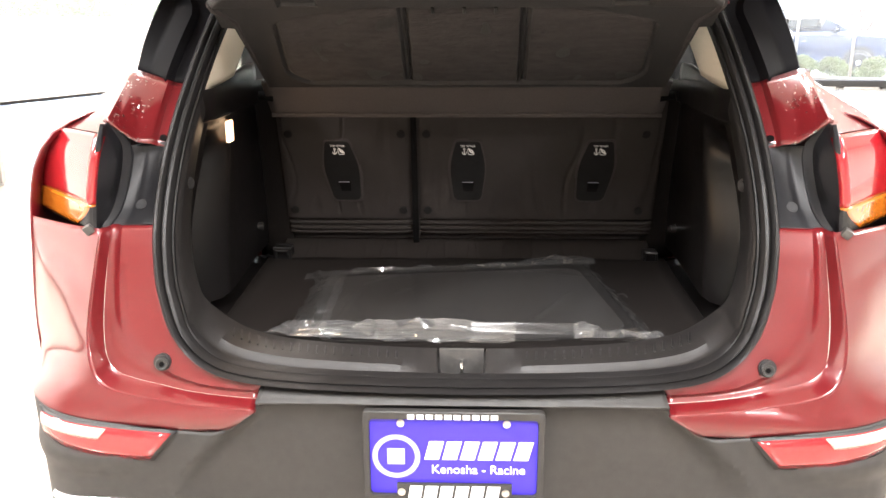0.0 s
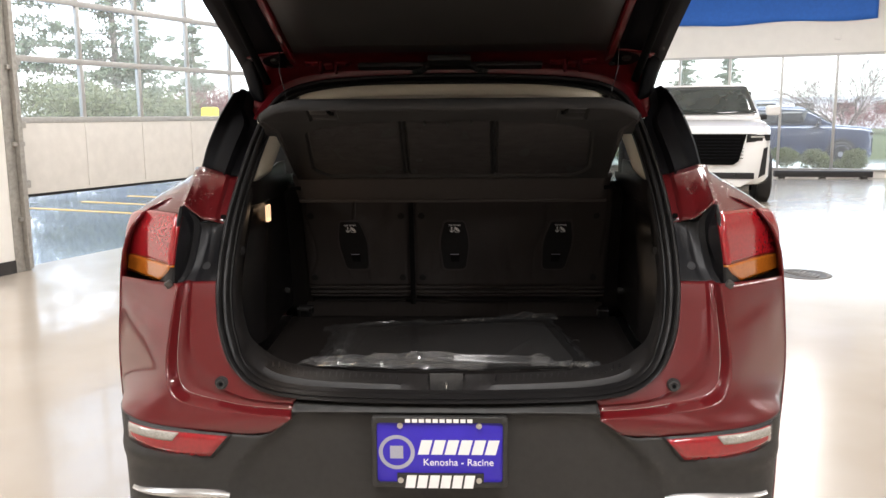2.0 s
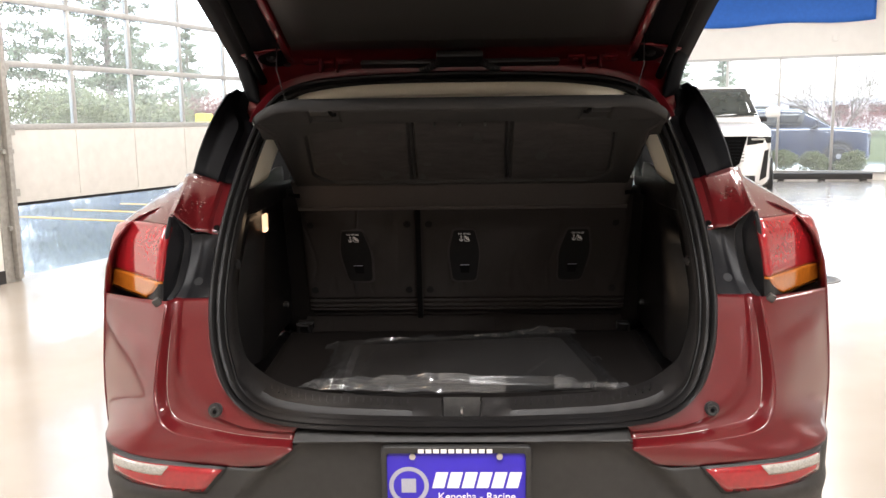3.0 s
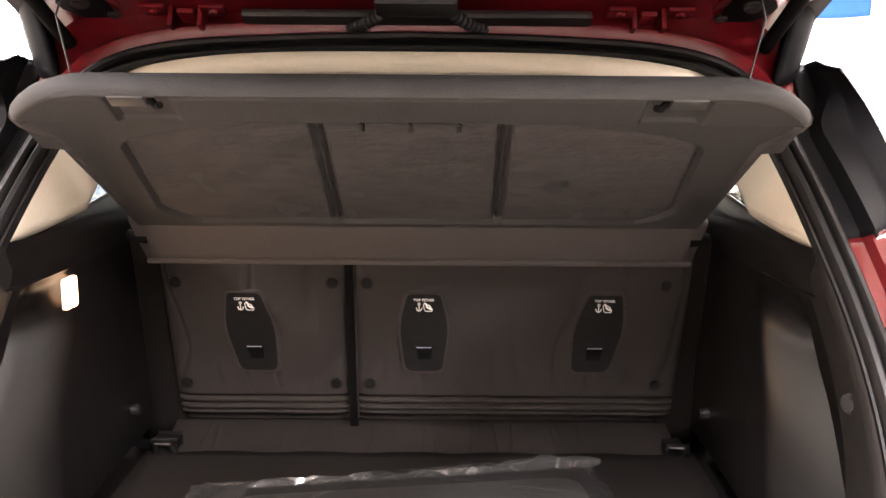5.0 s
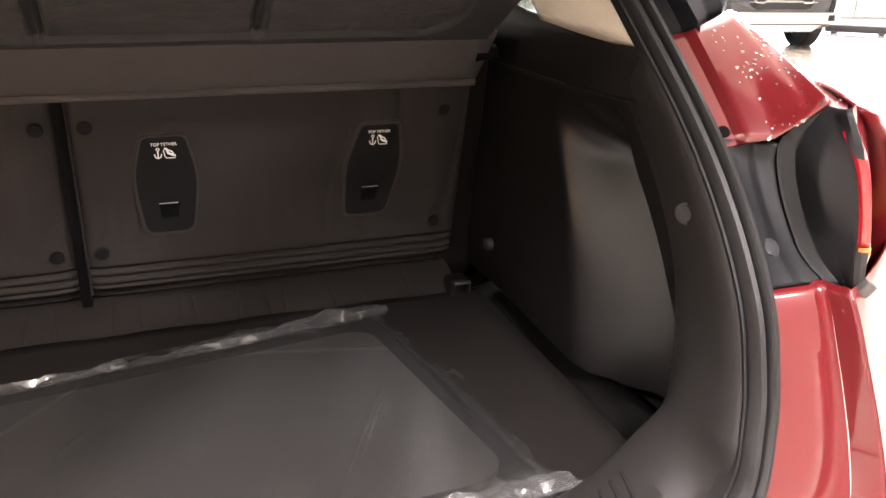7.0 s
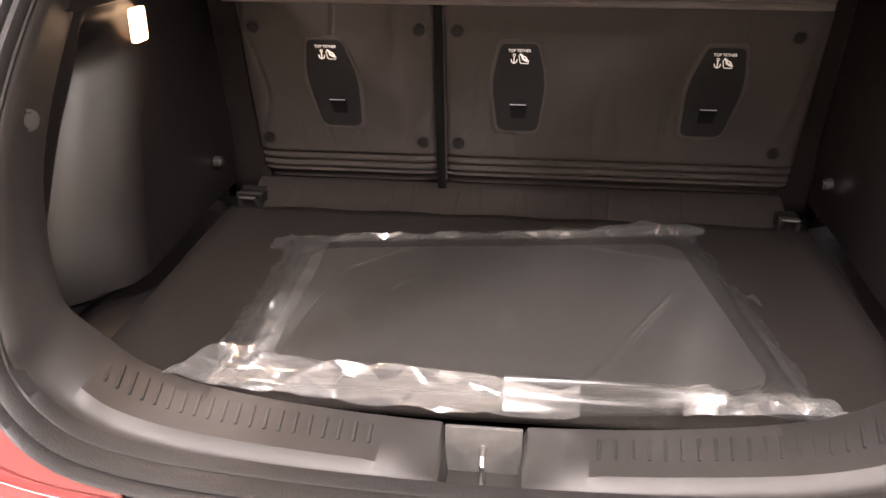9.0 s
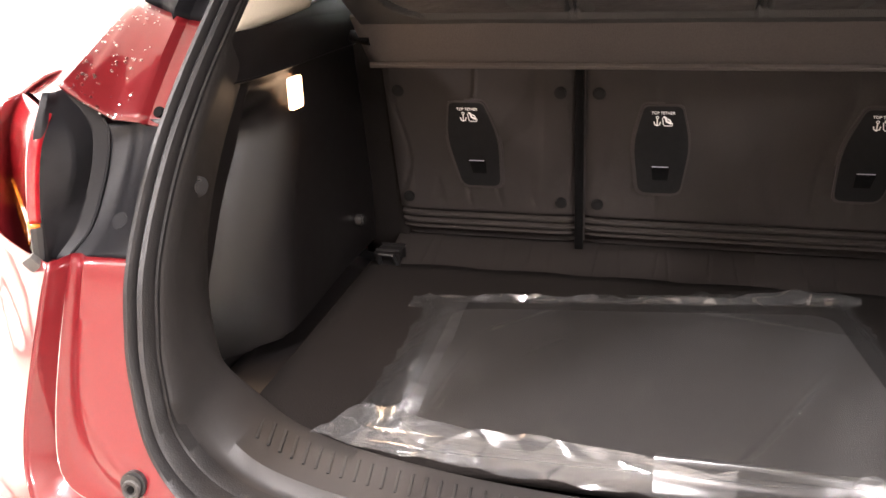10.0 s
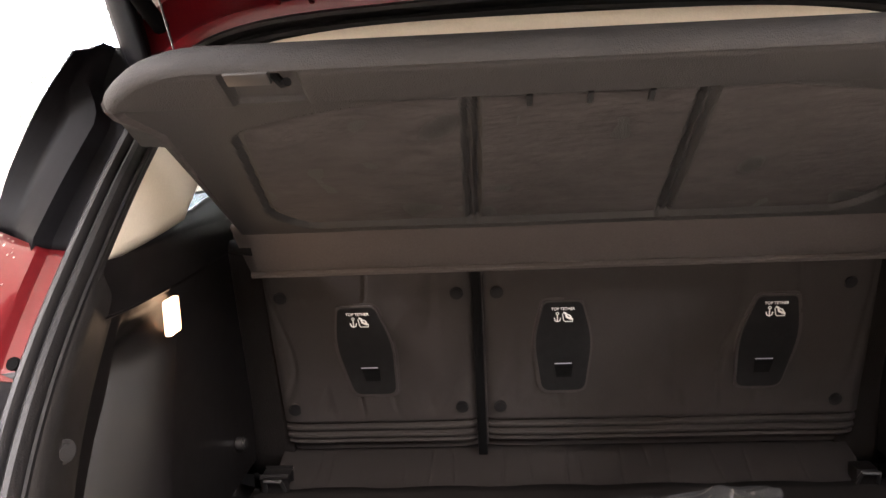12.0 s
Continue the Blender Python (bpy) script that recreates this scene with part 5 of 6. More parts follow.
for s in (-1, 1):
    part("silver_accent", surf(lambda u, v: Vector((s * (0.50 + 0.245 * u), corner_y(0.50 + 0.245 * u, 0.58) - 0.018 + 0.012 * (2 * v - 1) ** 2, 0.556 + (0.010 + 0.016 * math.sin(math.pi * min(1, 0.25 + 0.75 * u))) * v + 0.008 * u)), 24, 8), CHROME, car, "satin silver bumper accent")
    solid(part("reflector_bezel", strip([(0.750, 0.7445), (0.69, 0.7375), (0.61, 0.7300), (0.490, 0.7175)], [(0.750, 0.692), (0.690, 0.676), (0.625, 0.6655), (0.535, 0.6605)], -0.007, s), BLACKP, car, "black gap round the reflector"), 0.006, -1)
    rf = part("reflector", strip([(0.742, 0.738), (0.69, 0.7325), (0.61, 0.7255), (0.500, 0.7135)], [(0.742, 0.699), (0.690, 0.683), (0.625, 0.6715), (0.541, 0.6665)], -0.003, s), REDLENS, car, "red rear reflector")
    solid(rf, 0.008, -1)
    solid(part("reversing_lens", strip([(0.740, 0.7375), (0.70, 0.7335), (0.65, 0.729), (0.610, 0.7255)], [(0.741, 0.715), (0.70, 0.7105), (0.65, 0.7055), (0.626, 0.7045)], 0.0, s), CLEARL, rf, "clear reversing lamp lens"), 0.008, -1)

# ---- tail lamps and rear pillars ----
for s in (-1, 1):
    def lamp_pt(u, v, out=0.0):
        """u from the inner edge round the corner, v from bottom to top."""
        zb = 1.038 + 0.008 * u
        zt = 1.206 - 0.004 * u - 0.030 * u ** 4
        z = zb + (zt - zb) * v
        xi = table([(0, 0.656), (0.35, 0.652), (0.75, 0.641), (1.0, 0.636)])(v)
        xo = 0.844 - 0.008 * v
        x = xi + (xo - xi) * (1 - (1 - u) ** 1.5)
        y = table([(0, 0.134), (0.5, 0.135), (0.8, 0.142), (1.0, 0.164)])(v) + 0.190 * ((x - xi) / (xo - xi))
        return Vector((s * x, y - out, z))
    tl = part("tail_lamp", surf(lambda u, v: lamp_pt(u, 0.30 + 0.70 * v), 22, 16), REDLENS, car, "red tail lamp with amber band, unlit")
    solid(tl, 0.012, 0)
    solid(part("amber_lens", surf(lambda u, v: lamp_pt(0.17 * (1 - v) ** 1.5 + (0.98 - 0.17 * (1 - v) ** 1.5) * u, 0.02 + 0.275 * v, 0.002), 22, 8), AMBER, tl, "amber turn signal lens"), 0.012, 0)
    solid(part("inner_lens", surf(lambda u, v: lamp_pt(0.03 + 0.40 * u, 0.36 + 0.50 * v, 0.0052), 10, 8), REDLENS2, tl, "deep red inner lens"), 0.002, 1)
    solid(part("lens_base", surf(lambda u, v: lamp_pt(u, 0.33 * v, -0.002), 20, 8), BLACKP, tl), 0.014, 0)
    # behind the seal a flat bracket, then the lamp's deep black inner side
    RIDGE = [table([(0, q0), (0.28, q1), (0.72, q2), (1, q3)]) for q0, q1, q2, q3 in ((0.645, 0.627, 0.615, 0.630), (0.160, 0.196, 0.233, 0.208), (1.036, 1.074, 1.172, 1.222))]
    def ridge(v):
        return Vector((RIDGE[0](v), RIDGE[1](v), RIDGE[2](v)))
    def bracket(u, v):
        a = Vector((0.545, 0.154, 1.044)).lerp(Vector((0.548, 0.256, 1.180)), v)
        e = ridge(0.74 * v)
        p = a.lerp(e, u) + Vector((0, 0.010 * math.sin(math.pi * u) + 0.004 * smoothstep(0.55, 0.75, u), 0))
        lip = smoothstep(0.90, 0.99, v)
        return Vector((s * p.x, p.y - 0.004 * lip * smoothstep(0.0, 0.3, u), p.z + 0.003 * lip))
    br = solid(part("lamp_bracket", surf(bracket, 24, 30), HOUSING, car, "dark plastic bracket between lamp and seal"), 0.004, 0)
    for bz in (1.075, 1.130):
        part("bracket_boss", disc(s * 0.590, 0.166 + 0.78 * (bz - 1.046) + 0.006, bz, 0.011, 0.004, pose(0, 0, 0, 54), 18, 0.0015), HOUSING, br)
    def housing(u, v):
        r = ridge(v)
        e = lamp_pt(0, 0.02 + 0.98 * v)
        e = Vector((abs(e.x) + 0.003, e.y + 0.002, e.z + 0.020 * v ** 3))
        m1 = r.lerp(e, 0.12) + Vector((0.008, -0.004, 0.002))
        m2 = r.lerp(e, 0.52) + Vector((0.004, -0.002, 0)) + Vector((-0.016, -0.004, 0)) * math.sin(math.pi * min(1, v * 1.05)) ** 1.5 * smoothstep(0.2, 0.7, v)
        m3 = r.lerp(e, 0.92) + Vector((-0.003, 0, 0))
        pts = [r, m1, m2, m3, e]
        q = u * 4
        i = min(int(q), 3)
        p = pts[i].lerp(pts[i + 1], q - i)
        return Vector((s * p.x, p.y, p.z))
    hs = solid(part("lamp_housing", surf(housing, 29, 28), HOUSING, car, "black plastic inner side of the tail lamp"), 0.004, 0)
    part("housing_edge", tube([Vector((s * ridge(k / 20).x, ridge(k / 20).y - 0.001, ridge(k / 20).z)) for k in range(1, 17)], 0.0022, 6), HOUSING, hs)
    part("lamp_tab", box(-0.009, 0.009, -0.006, 0.006, -0.009, 0.009, 0.004, m=pose(s * 0.664, 0.132, 1.043, 20, s * 30, 0)), PLATEM, tl, "grey plastic lamp corner")
    # red pillar foot and black pillar above
    def cap(u, v):
        """Red shoulder above the lamp, from the lens up to the pillar."""
        a = lamp_pt(u, 1.0) + Vector((0, 0.004, 0.003))
        q = Vector((s * (0.661 + 0.12 * u), 0.41 + 0.10 * u, 1.300 - 0.085 * u ** 1.4))
        p = a.lerp(q, v)
        p.z += 0.010 * math.sin(math.pi * v)
        return p
    PX = table([(1.16, 0.549), (1.20, 0.551), (1.28, 0.546), (1.38, 0.529), (1.46, 0.503), (1.53, 0.44)])
    def blend(pts, u, n):
        q = u * n
        i = min(int(q), n - 1)
        p = pts[i].lerp(pts[i + 1], q - i)
        return Vector((s * p.x, p.y, p.z))
    def foot(u, v):
        """Red pillar foot: a flange by the seal, a step, and a broad face out to the edge."""
        za = 1.172 + 0.108 * v
        a = Vector((PX(za), REAR(za) + 0.006, za))
        f1 = a + Vector((0.022, -0.004, 0.004))
        f2 = f1 + Vector((0.007, -0.010, 0.005))
        o = Vector((0.638, 0.194, 1.228)).lerp(Vector((0.661, 0.394, 1.306)), v)
        m1 = f2.lerp(o, 0.45) + Vector((0, -0.004, 0.002))
        m2 = f2.lerp(o, 0.80) + Vector((0, -0.004, 0.003))
        m1 = m1.lerp(Vector((0.602, 0.226, 1.186)), (1 - v) ** 1.5)
        m2 = m2.lerp(Vector((0.624, 0.206, 1.210)), (1 - v) ** 1.5)
        return blend([a, f1, f2, m1, m2, o, o + Vector((0.012, 0.012, -0.002)), o + Vector((0.035, 0.13 - 0.03 * v, -0.012))], u, 7)
    def pil(u, v):
        z = 1.283 + 0.222 * v
        a = Vector((PX(z) + (0.552 - PX(z)) * smoothstep(1.40, 1.46, z), REAR(z) + 0.006, z))
        g1 = a + Vector((0.024, -0.004, 0.004))
        g2 = a + Vector((0.034, -0.020, 0.010))
        zo = 1.297 + 0.196 * v
        xo = table([(1.28, 0.668), (1.311, 0.661), (1.36, 0.651), (1.44, 0.625), (1.493, 0.598)])(zo)
        o = Vector((xo - 0.010, table([(1.28, 0.395), (1.36, 0.428), (1.493, 0.497)])(zo), zo + 0.008))
        mid = g2.lerp(o, 0.6) + Vector((0, 0.012, 0))
        return blend([a, g1, g2, mid, o, Vector((xo, o.y + 0.02, zo + 0.004)), Vector((xo + 0.004 - 0.02 * v, o.y + 0.16, zo - 0.004 + 0.02 * v))], u, 6)
    solid(part("pillar_foot", surf(foot, 36, 12), RED, car, "wet red rear pillar foot"), 0.004, 0)
    solid(part("rear_pillar", surf(lambda u, v: pil(u, 1.035 * v - 0.035) + Vector((0, 0.008 * smoothstep(0.06, 0.0, v), 0)), 31, 19), GLOSSB, car, "gloss black rear pillar"), 0.005, 0)
    rng = random.Random(5 + s)
    drops = bmesh.new()
    def drop(p, n, size):
        bmm = bmesh.ops.create_icosphere(drops, subdivisions=1, radius=size)
        q = n.to_track_quat("Z", "Y").to_matrix().to_4x4()
        bmesh.ops.transform(drops, matrix=Matrix.Translation(p) @ q @ Matrix.Diagonal((1, 1, 0.5, 1)), verts=bmm["verts"])
    for k in range(260):
        if k < 150:
            u, v, fn = rng.uniform(0.35, 0.98), rng.random(), foot
        elif k < 165:
            u, v, fn = rng.random(), rng.uniform(0.75, 1.0), lamp_pt
        else:
            u, v, fn = rng.uniform(0.0, 0.9), rng.random(), cap
        u2, v2 = min(0.98, u), min(0.98, v)
        p = fn(u2, v2)
        n = (fn(u2 + 0.01, v2) - p).cross(fn(u2, v2 + 0.01) - p).normalized()
        if n.z + (0.3 if n.y < 0 else -0.3) < 0 or (fn is lamp_pt and n.y > 0):
            n = -n
        drop(p + n * 0.0022, n, rng.choice((0.0011, 0.0014, 0.0018, 0.0026)))
    tagged(part("rain_spatter", drops, DROP, car, "scattered rain drops"), kind="stuff")
    part("quarter_cap", surf(cap, 10, 10), RED, car)
    part("pillar_plug", disc(s * 0.563, 0.260, 1.188, 0.008, 0.006, pose(0, 0, 0, 60), 14, 0.002), MATTB, car, "small black rubber plug")
# black side cheeks that run from the raised tailgate down to the roof's corners
for s in (-1, 1):
    def cheek(u, v):
        lo, hi = Vector((0.516 + 0.044 * u, 0.552 + 0.02 * u, 1.474 + 0.012 * u)), Vector((0.556 + 0.050 * u, 0.560 + 0.05 * u, 1.612))
        p = lo.lerp(hi, v)
        return Vector((s * p.x, p.y - 0.010 * math.sin(math.pi * u), p.z))
    solid(part("gate_cheek", surf(cheek, 6, 10), GLOSSB, car, "black flank of the open tailgate"), 0.02, 1)
# red roof frame round the top of the opening
top_i = [i for i in range(NR) if ring[i].z > 1.425]
part("roof_frame", rows_mesh([[ring_point(i, a, b) for i in top_i] for a, b in ((0.002, 0.008), (-0.012, 0.004), (-0.022, 0.006), (-0.030, 0.020), (-0.050, 0.030), (-0.085, 0.050))]), REDIN, car, "red painted roof frame")

# number plate with its frame
pl = part("number_plate", box(-0.1475, 0.1475, -0.012, -0.009, 0.600, 0.752, 0.002), BLUEP, car, "blue dealer plate with white lettering")
pl.location = (-0.0115, 0, 0.007)
fr = bmesh.new()
rows_mesh([[Vector((a, y, b)) for a, b in rounded(-0.1535 + e, 0.1535 - e, 0.595 + e, 0.7625 - e * t, 0.008)] for e, t, y in ((0, 1, -0.004), (0, 1, -0.0165), (0.0015, 1, -0.018), (0.0105, 1.3, -0.018), (0.0115, 1.35, -0.011))], closed_v=True, bm=fr)
part("plate_frame", fr, GREYP, pl, "dark plastic plate frame")
part("frame_tab", box(-0.097, 0.100, -0.0175, -0.010, 0.593, 0.6276, 0.002), GREYP, pl)
for x in (-0.089, 0.089):
    for z in (0.742, 0.612):
        part("plate_screw", disc(x, -0.018, z, 0.0066, 0.007, "y", 16, 0.002), STEEL, pl, "steel plate screw")
words("place_names", "Kenosha - Racine", 0.0228, WHITEINK, pl, pose(0.042, -0.0125, 0.6525, 90), label="white printed place names")


def ink_bars(n, x0, x1, z0, z1, y, lean, gap=0.18, material=WHITEINK):
    w = (x1 - x0) / n
    for k in range(n):
        a = x0 + w * k
        pts = [(a, z0), (a + w * (1 - gap), z0), (a + w * (1 - gap) + lean, z1), (a + lean, z1)]
        part("print_bar", plate(pts, lambda p, q, d: (p, y + d, q), 0.0005), material, pl, smooth=False)


ink_bars(6, -0.050, 0.132, 0.6716, 0.706, -0.0127, 0.009)
ink_bars(6, -0.079, 0.080, 0.5935, 0.624, -0.0182, 0.005)
ink_bars(10, -0.0775, 0.0780, 0.7495, 0.7580, -0.0187, 0.0, 0.25)
bm = rows_mesh([[Vector((-0.0976 + r * math.cos(a), -0.0128, 0.677 + r * math.sin(a))) for a in [2 * math.pi * k / 40 for k in range(40)]] for r in (0.032, 0.041)], closed_v=True)
part("round_emblem", bm, GREYINK, pl, "grey ring emblem")
ink_bars(1, -0.113, -0.083, 0.662, 0.692, -0.0128, 0.0, 0, GREYINK)

# ---- tailgate, raised ----
GATE = pose(0, 0.67, 1.575, 0, 0, 0) @ pose(0, 0, 0, -GATE_UP, 0, 0)      # local: y rearwards is minus, z is the outer side
GL = 0.98


def gate_hw(t):
    return table([(-0.1, 0.608), (0, 0.60), (0.25, 0.588), (0.5, 0.580), (0.85, 0.57), (1.0, 0.50)])(t)


gate = part("tailgate", surf(lambda u, v: GATE @ Vector(((2 * u - 1) * (gate_hw(v) - 0.014), -GL * v, 0.045 + 0.05 * math.sin(math.pi * v) - 0.045 * abs(2 * u - 1) ** 4)), 28, 28), RED, car, "red tailgate, wide open")
solid(gate, 0.006, 1)
GP = lambda x, t, z: GATE @ Vector((x, -GL * t, z))
# inner shell: red border near the hinges, black side flanks, dark panel
solid(part("gate_hinge_panel", surf(lambda u, v: GP((2 * u - 1) * (0.545 + 0.01 * v), 0.015 + 0.14 * v, -0.012 + 0.012 * math.sin(3.1 * v) - 0.02 * abs(2 * u - 1) ** 8), 30, 8), REDIN, gate, "red painted inner edge of the tailgate"), 0.004)
for s in (-1, 1):
    solid(part("gate_flank", surf(lambda u, v: GP(s * (0.455 + (gate_hw(-0.05 + 1.04 * v) - 0.455) * u), -0.05 + 1.04 * v, -0.014 - 0.004 * u * u), 6, 26), GLOSSB, gate, "gloss black tailgate flank"), 0.004)
    solid(part("gate_border", surf(lambda u, v: GP(s * (0.430 + 0.024 * u), 0.10 + 0.50 * v, -0.026 + 0.012 * u), 4, 16), REDIN, gate, "red painted inner border"), 0.003)
    part("bump_pad", disc(*GP(s * 0.49, 0.10, -0.016), 0.013, 0.016, GATE.to_3x3().to_4x4(), 16, 0.002), BLACKP, gate)
    hg = bmesh.new()
    for q in (-0.022, 0.022):
        box(-0.0035, 0.0035, -0.062, 0.030, -0.034, -0.002, 0.0015, hg, m=GATE @ pose(s * 0.345 + q, -0.010, -0.006))
        box(-0.019, 0.019, -0.014, 0.014, -0.006, 0.0, 0.002, hg, m=GATE @ pose(s * 0.345 + q * 2.0, -0.078, -0.016))
    box(-0.012, 0.012, -0.058, 0.006, -0.016, -0.008, 0.002, hg, m=GATE @ pose(s * 0.345, -0.016, -0.006))
    box(-0.026, 0.026, -0.006, 0.006, -0.032, -0.022, 0.002, hg, m=GATE @ pose(s * 0.345, 0.004, -0.004))
    hinge = part("hinge", hg, REDIN, gate, "red painted hinge bracket")
    for q in (-0.044, 0.044):
        part("hinge_bolt", disc(*(GATE @ Vector((s * 0.345 + q, -0.078, -0.0235))), 0.007, 0.006, GATE.to_3x3().to_4x4(), 6, 0.001), REDIN, hinge)
    part("hinge_pin", tube([GATE @ Vector((s * 0.345 - 0.028, -0.002, -0.030)), GATE @ Vector((s * 0.345 + 0.028, -0.002, -0.030))], 0.004, 8), STEEL, hinge, "bare steel hinge pin")
    for px in (0.458, 0.530):
        part("gate_plug", disc(*GP(s * px, 0.055, -0.015), 0.0095, 0.008, GATE.to_3x3().to_4x4(), 18, 0.002), BLACKP, gate, "round black rubber plug")
    # wiring boot, ribbed
    a, b = Vector((s * 0.125, 0.645, 1.566)), GP(s * 0.045, 0.09, -0.02)
    bm = bmesh.new()
    pts = [a.lerp(b, k / 24) + Vector((0, -0.012 * math.sin(math.pi * k / 24), -0.012 * math.sin(math.pi * k / 24))) for k in range(25)]
    rws = []
    dd = (b - a).normalized()
    xx = dd.orthogonal().normalized()
    yy = dd.cross(xx)
    for k, p in enumerate(pts):
        r = 0.011 if k % 2 else 0.0085
        rws.append([p + (xx * math.cos(2 * math.pi * j / 10) + yy * math.sin(2 * math.pi * j / 10)) * r for j in range(10)])
    part("cable_boot", rows_mesh(rws, closed_v=True), RUBBER, gate, "ribbed black cable boot")
    # gas strut with a ball joint on the body
    part("strut", tube([(s * 0.520, 0.628, 1.520), GP(s * 0.52, 0.52, -0.02)], 0.011, 10), MATTB, car, "black tailgate strut")
    part("strut_ball", disc(s * 0.520, 0.622, 1.522, 0.021, 0.022, pose(0, 0, 0, 70), 20, 0.005), GLOSSB, car, "black ball joint")
    part("lift_cord", tube([(s * 0.40, 0.335, 1.452), (s * 0.43, 0.36, 1.55), GP(s * 0.45, 0.22, -0.02)], 0.0012, 5), BLACKP, car, "thin black lifting cord")
part("gate_bar", box(-0.26, 0.26, -0.05, 0.0, -0.03, -0.016, 0.005, m=GATE @ pose(0, -0.03, 0)), BLACKP, gate, "black bar between the hinges")
part("boot_socket", box(-0.06, 0.06, -0.03, 0.012, -0.034, -0.016, 0.006, m=GATE @ pose(0, -0.10, 0)), BLACKP, gate)
solid(part("gate_glass", surf(lambda u, v: GP((2 * u - 1) * 0.425, 0.16 + 0.40 * v, -0.020), 10, 8), SMOKED, gate, "dark rear window"), 0.005)
solid(part("gate_trim", surf(lambda u, v: GP((2 * u - 1) * (0.43 + 0.09 * smoothstep(0, 0.4, v)), 0.56 + 0.42 * v, -0.018 - 0.05 * math.sin(math.pi * min(1, v * 1.02)) * (1 - abs(2 * u - 1) ** 6)), 24, 16), TRIM, gate, "charcoal tailgate trim panel"), 0.004)
part("gate_latch", box(-0.05, 0.05, -0.07, 0.05, -0.08, -0.03, 0.015, m=GATE @ pose(0, -GL * 0.95, 0)), TRIM, gate, "latch housing")
part("pull_cup", box(0.26, 0.42, -0.03, 0.03, -0.068, -0.05, 0.01, m=GATE @ pose(0, -GL * 0.88, 0)), BLACKP, gate, "recessed grab handle")

# ---- parcel shelf, lifted by its cords ----
shelf = empty("parcel_shelf", "charcoal felt parcel shelf, tilted up by its cords", "parcel shelf")
SY0, SZ0, SY1, SZ1 = 0.290, 1.470, 0.668, 1.262       # rear edge, crease


def shelf_pt(x, t, d=0.0):
    """x across, t from the rear edge to the crease, d below the felt."""
    y, z = SY0 + (SY1 - SY0) * t, SZ0 + (SZ1 - SZ0) * t
    n = Vector((0, -(SZ0 - SZ1), -(SY1 - SY0))).normalized()
    return Vector((x, y, z)) + n * d


def ear(x):
    """How far the rounded corner cuts into the rear edge."""
    return 0.17 * max(0, (abs(x) - 0.365) / 0.118) ** 2.2


def shelf_hw(t):
    """Half width: two rounded ears at the rear, straight sides in front of them."""
    return 0.456 + 0.027 * smoothstep(0.30, 0.20, t)


def field(c, t):
    """Inner and outer bounds of a pressed field on the underside, at depth t."""
    if c == 0:
        return -0.109 - 0.013 * t, 0.109 + 0.013 * t
    w = 0.362 + 0.040 * t
    corner = 0.16 * max(0, 1 - (t - 0.19) / 0.17) ** 2.4 if t < 0.36 else 0
    low = 0.05 * max(0, (t - 0.80) / 0.16) ** 2
    a = 0.123 + 0.012 * t
    return (a, w - corner - low) if c > 0 else (-(w - corner - low), -a)


def shelf_under(u, v):
    x = (2 * u - 1) * shelf_hw(v * 0.98)
    bw = ear(x)
    t = bw + v * (1 - bw)
    m = 0.0
    for c in (-1, 0, 1):
        a, b = field(c, t)
        it = smoothstep(0.175, 0.200, t) * smoothstep(0.970, 0.945, t)
        m = max(m, smoothstep(a - 0.006, a + 0.004, x) * smoothstep(b + 0.006, b - 0.004, x) * it)
    inner = field(1, t)[0]
    rib = smoothstep(0.105 + 0.013 * t, 0.111 + 0.013 * t, abs(x)) * smoothstep(inner + 0.002, inner - 0.004, abs(x)) * smoothstep(0.17, 0.20, t) * smoothstep(0.98, 0.95, t)
    pocket = smoothstep(0.272, 0.280, abs(x)) * smoothstep(0.352, 0.344, abs(x)) * smoothstep(0.16, 0.13, t)
    roll = 0.009 * smoothstep(-0.03, 0.02, t) * smoothstep(0.165, 0.135, t) * (1 - 0.8 * pocket)
    groove = 4 * m * (1 - m)
    return shelf_pt(x, t, 0.012 + roll - 0.0070 * m - 0.005 * groove - 0.010 * rib - 0.003 * pocket + 0.0010 * noise.noise(Vector((x * 6, t * 4, 2))))


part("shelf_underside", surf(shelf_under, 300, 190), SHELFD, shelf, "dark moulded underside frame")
for c in (-1, 0, 1):
    def field_fn(u, v):
        t = 0.205 + 0.74 * v
        a, b = field(c, t)
        return shelf_pt(a + 0.006 + (b - a - 0.012) * u, t + 0.012 * (abs(2 * u - 1) ** 4) * (c == 0) * 0, 0.0056 + 0.0010 * noise.noise(Vector((u * 5 + c * 7, v * 5, 3))))
    part("felt_field", surf(field_fn, 30, 24), SHELF, shelf, "brushed grey felt field")
solid(part("shelf_top", surf(lambda u, v: shelf_pt((2 * u - 1) * shelf_hw(v), ear((2 * u - 1) * shelf_hw(v)) * (1 - v) + v, -0.008), 50, 16), SHELF, shelf), 0.006)
hw_edge = [shelf_pt((2 * k / 60 - 1) * 0.474, ear((2 * k / 60 - 1) * 0.474), 0.006) for k in range(61)]
rim_rows = []
for k, p in enumerate(hw_edge):
    d = (hw_edge[min(k + 1, 60)] - hw_edge[max(k - 1, 0)]).normalized()
    up = d.cross(Vector((0, -0.48, -0.87))).normalized()
    side = d.cross(up)
    r = 0.007 + 0.004 * smoothstep(0.36, 0.45, abs(p.x))
    rim_rows.append([p + up * (r * math.cos(q)) + side * (0.0150 * math.sin(q)) for q in [2 * math.pi * j / 14 for j in range(14)]])
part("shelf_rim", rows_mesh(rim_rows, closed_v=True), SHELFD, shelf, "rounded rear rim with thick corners")
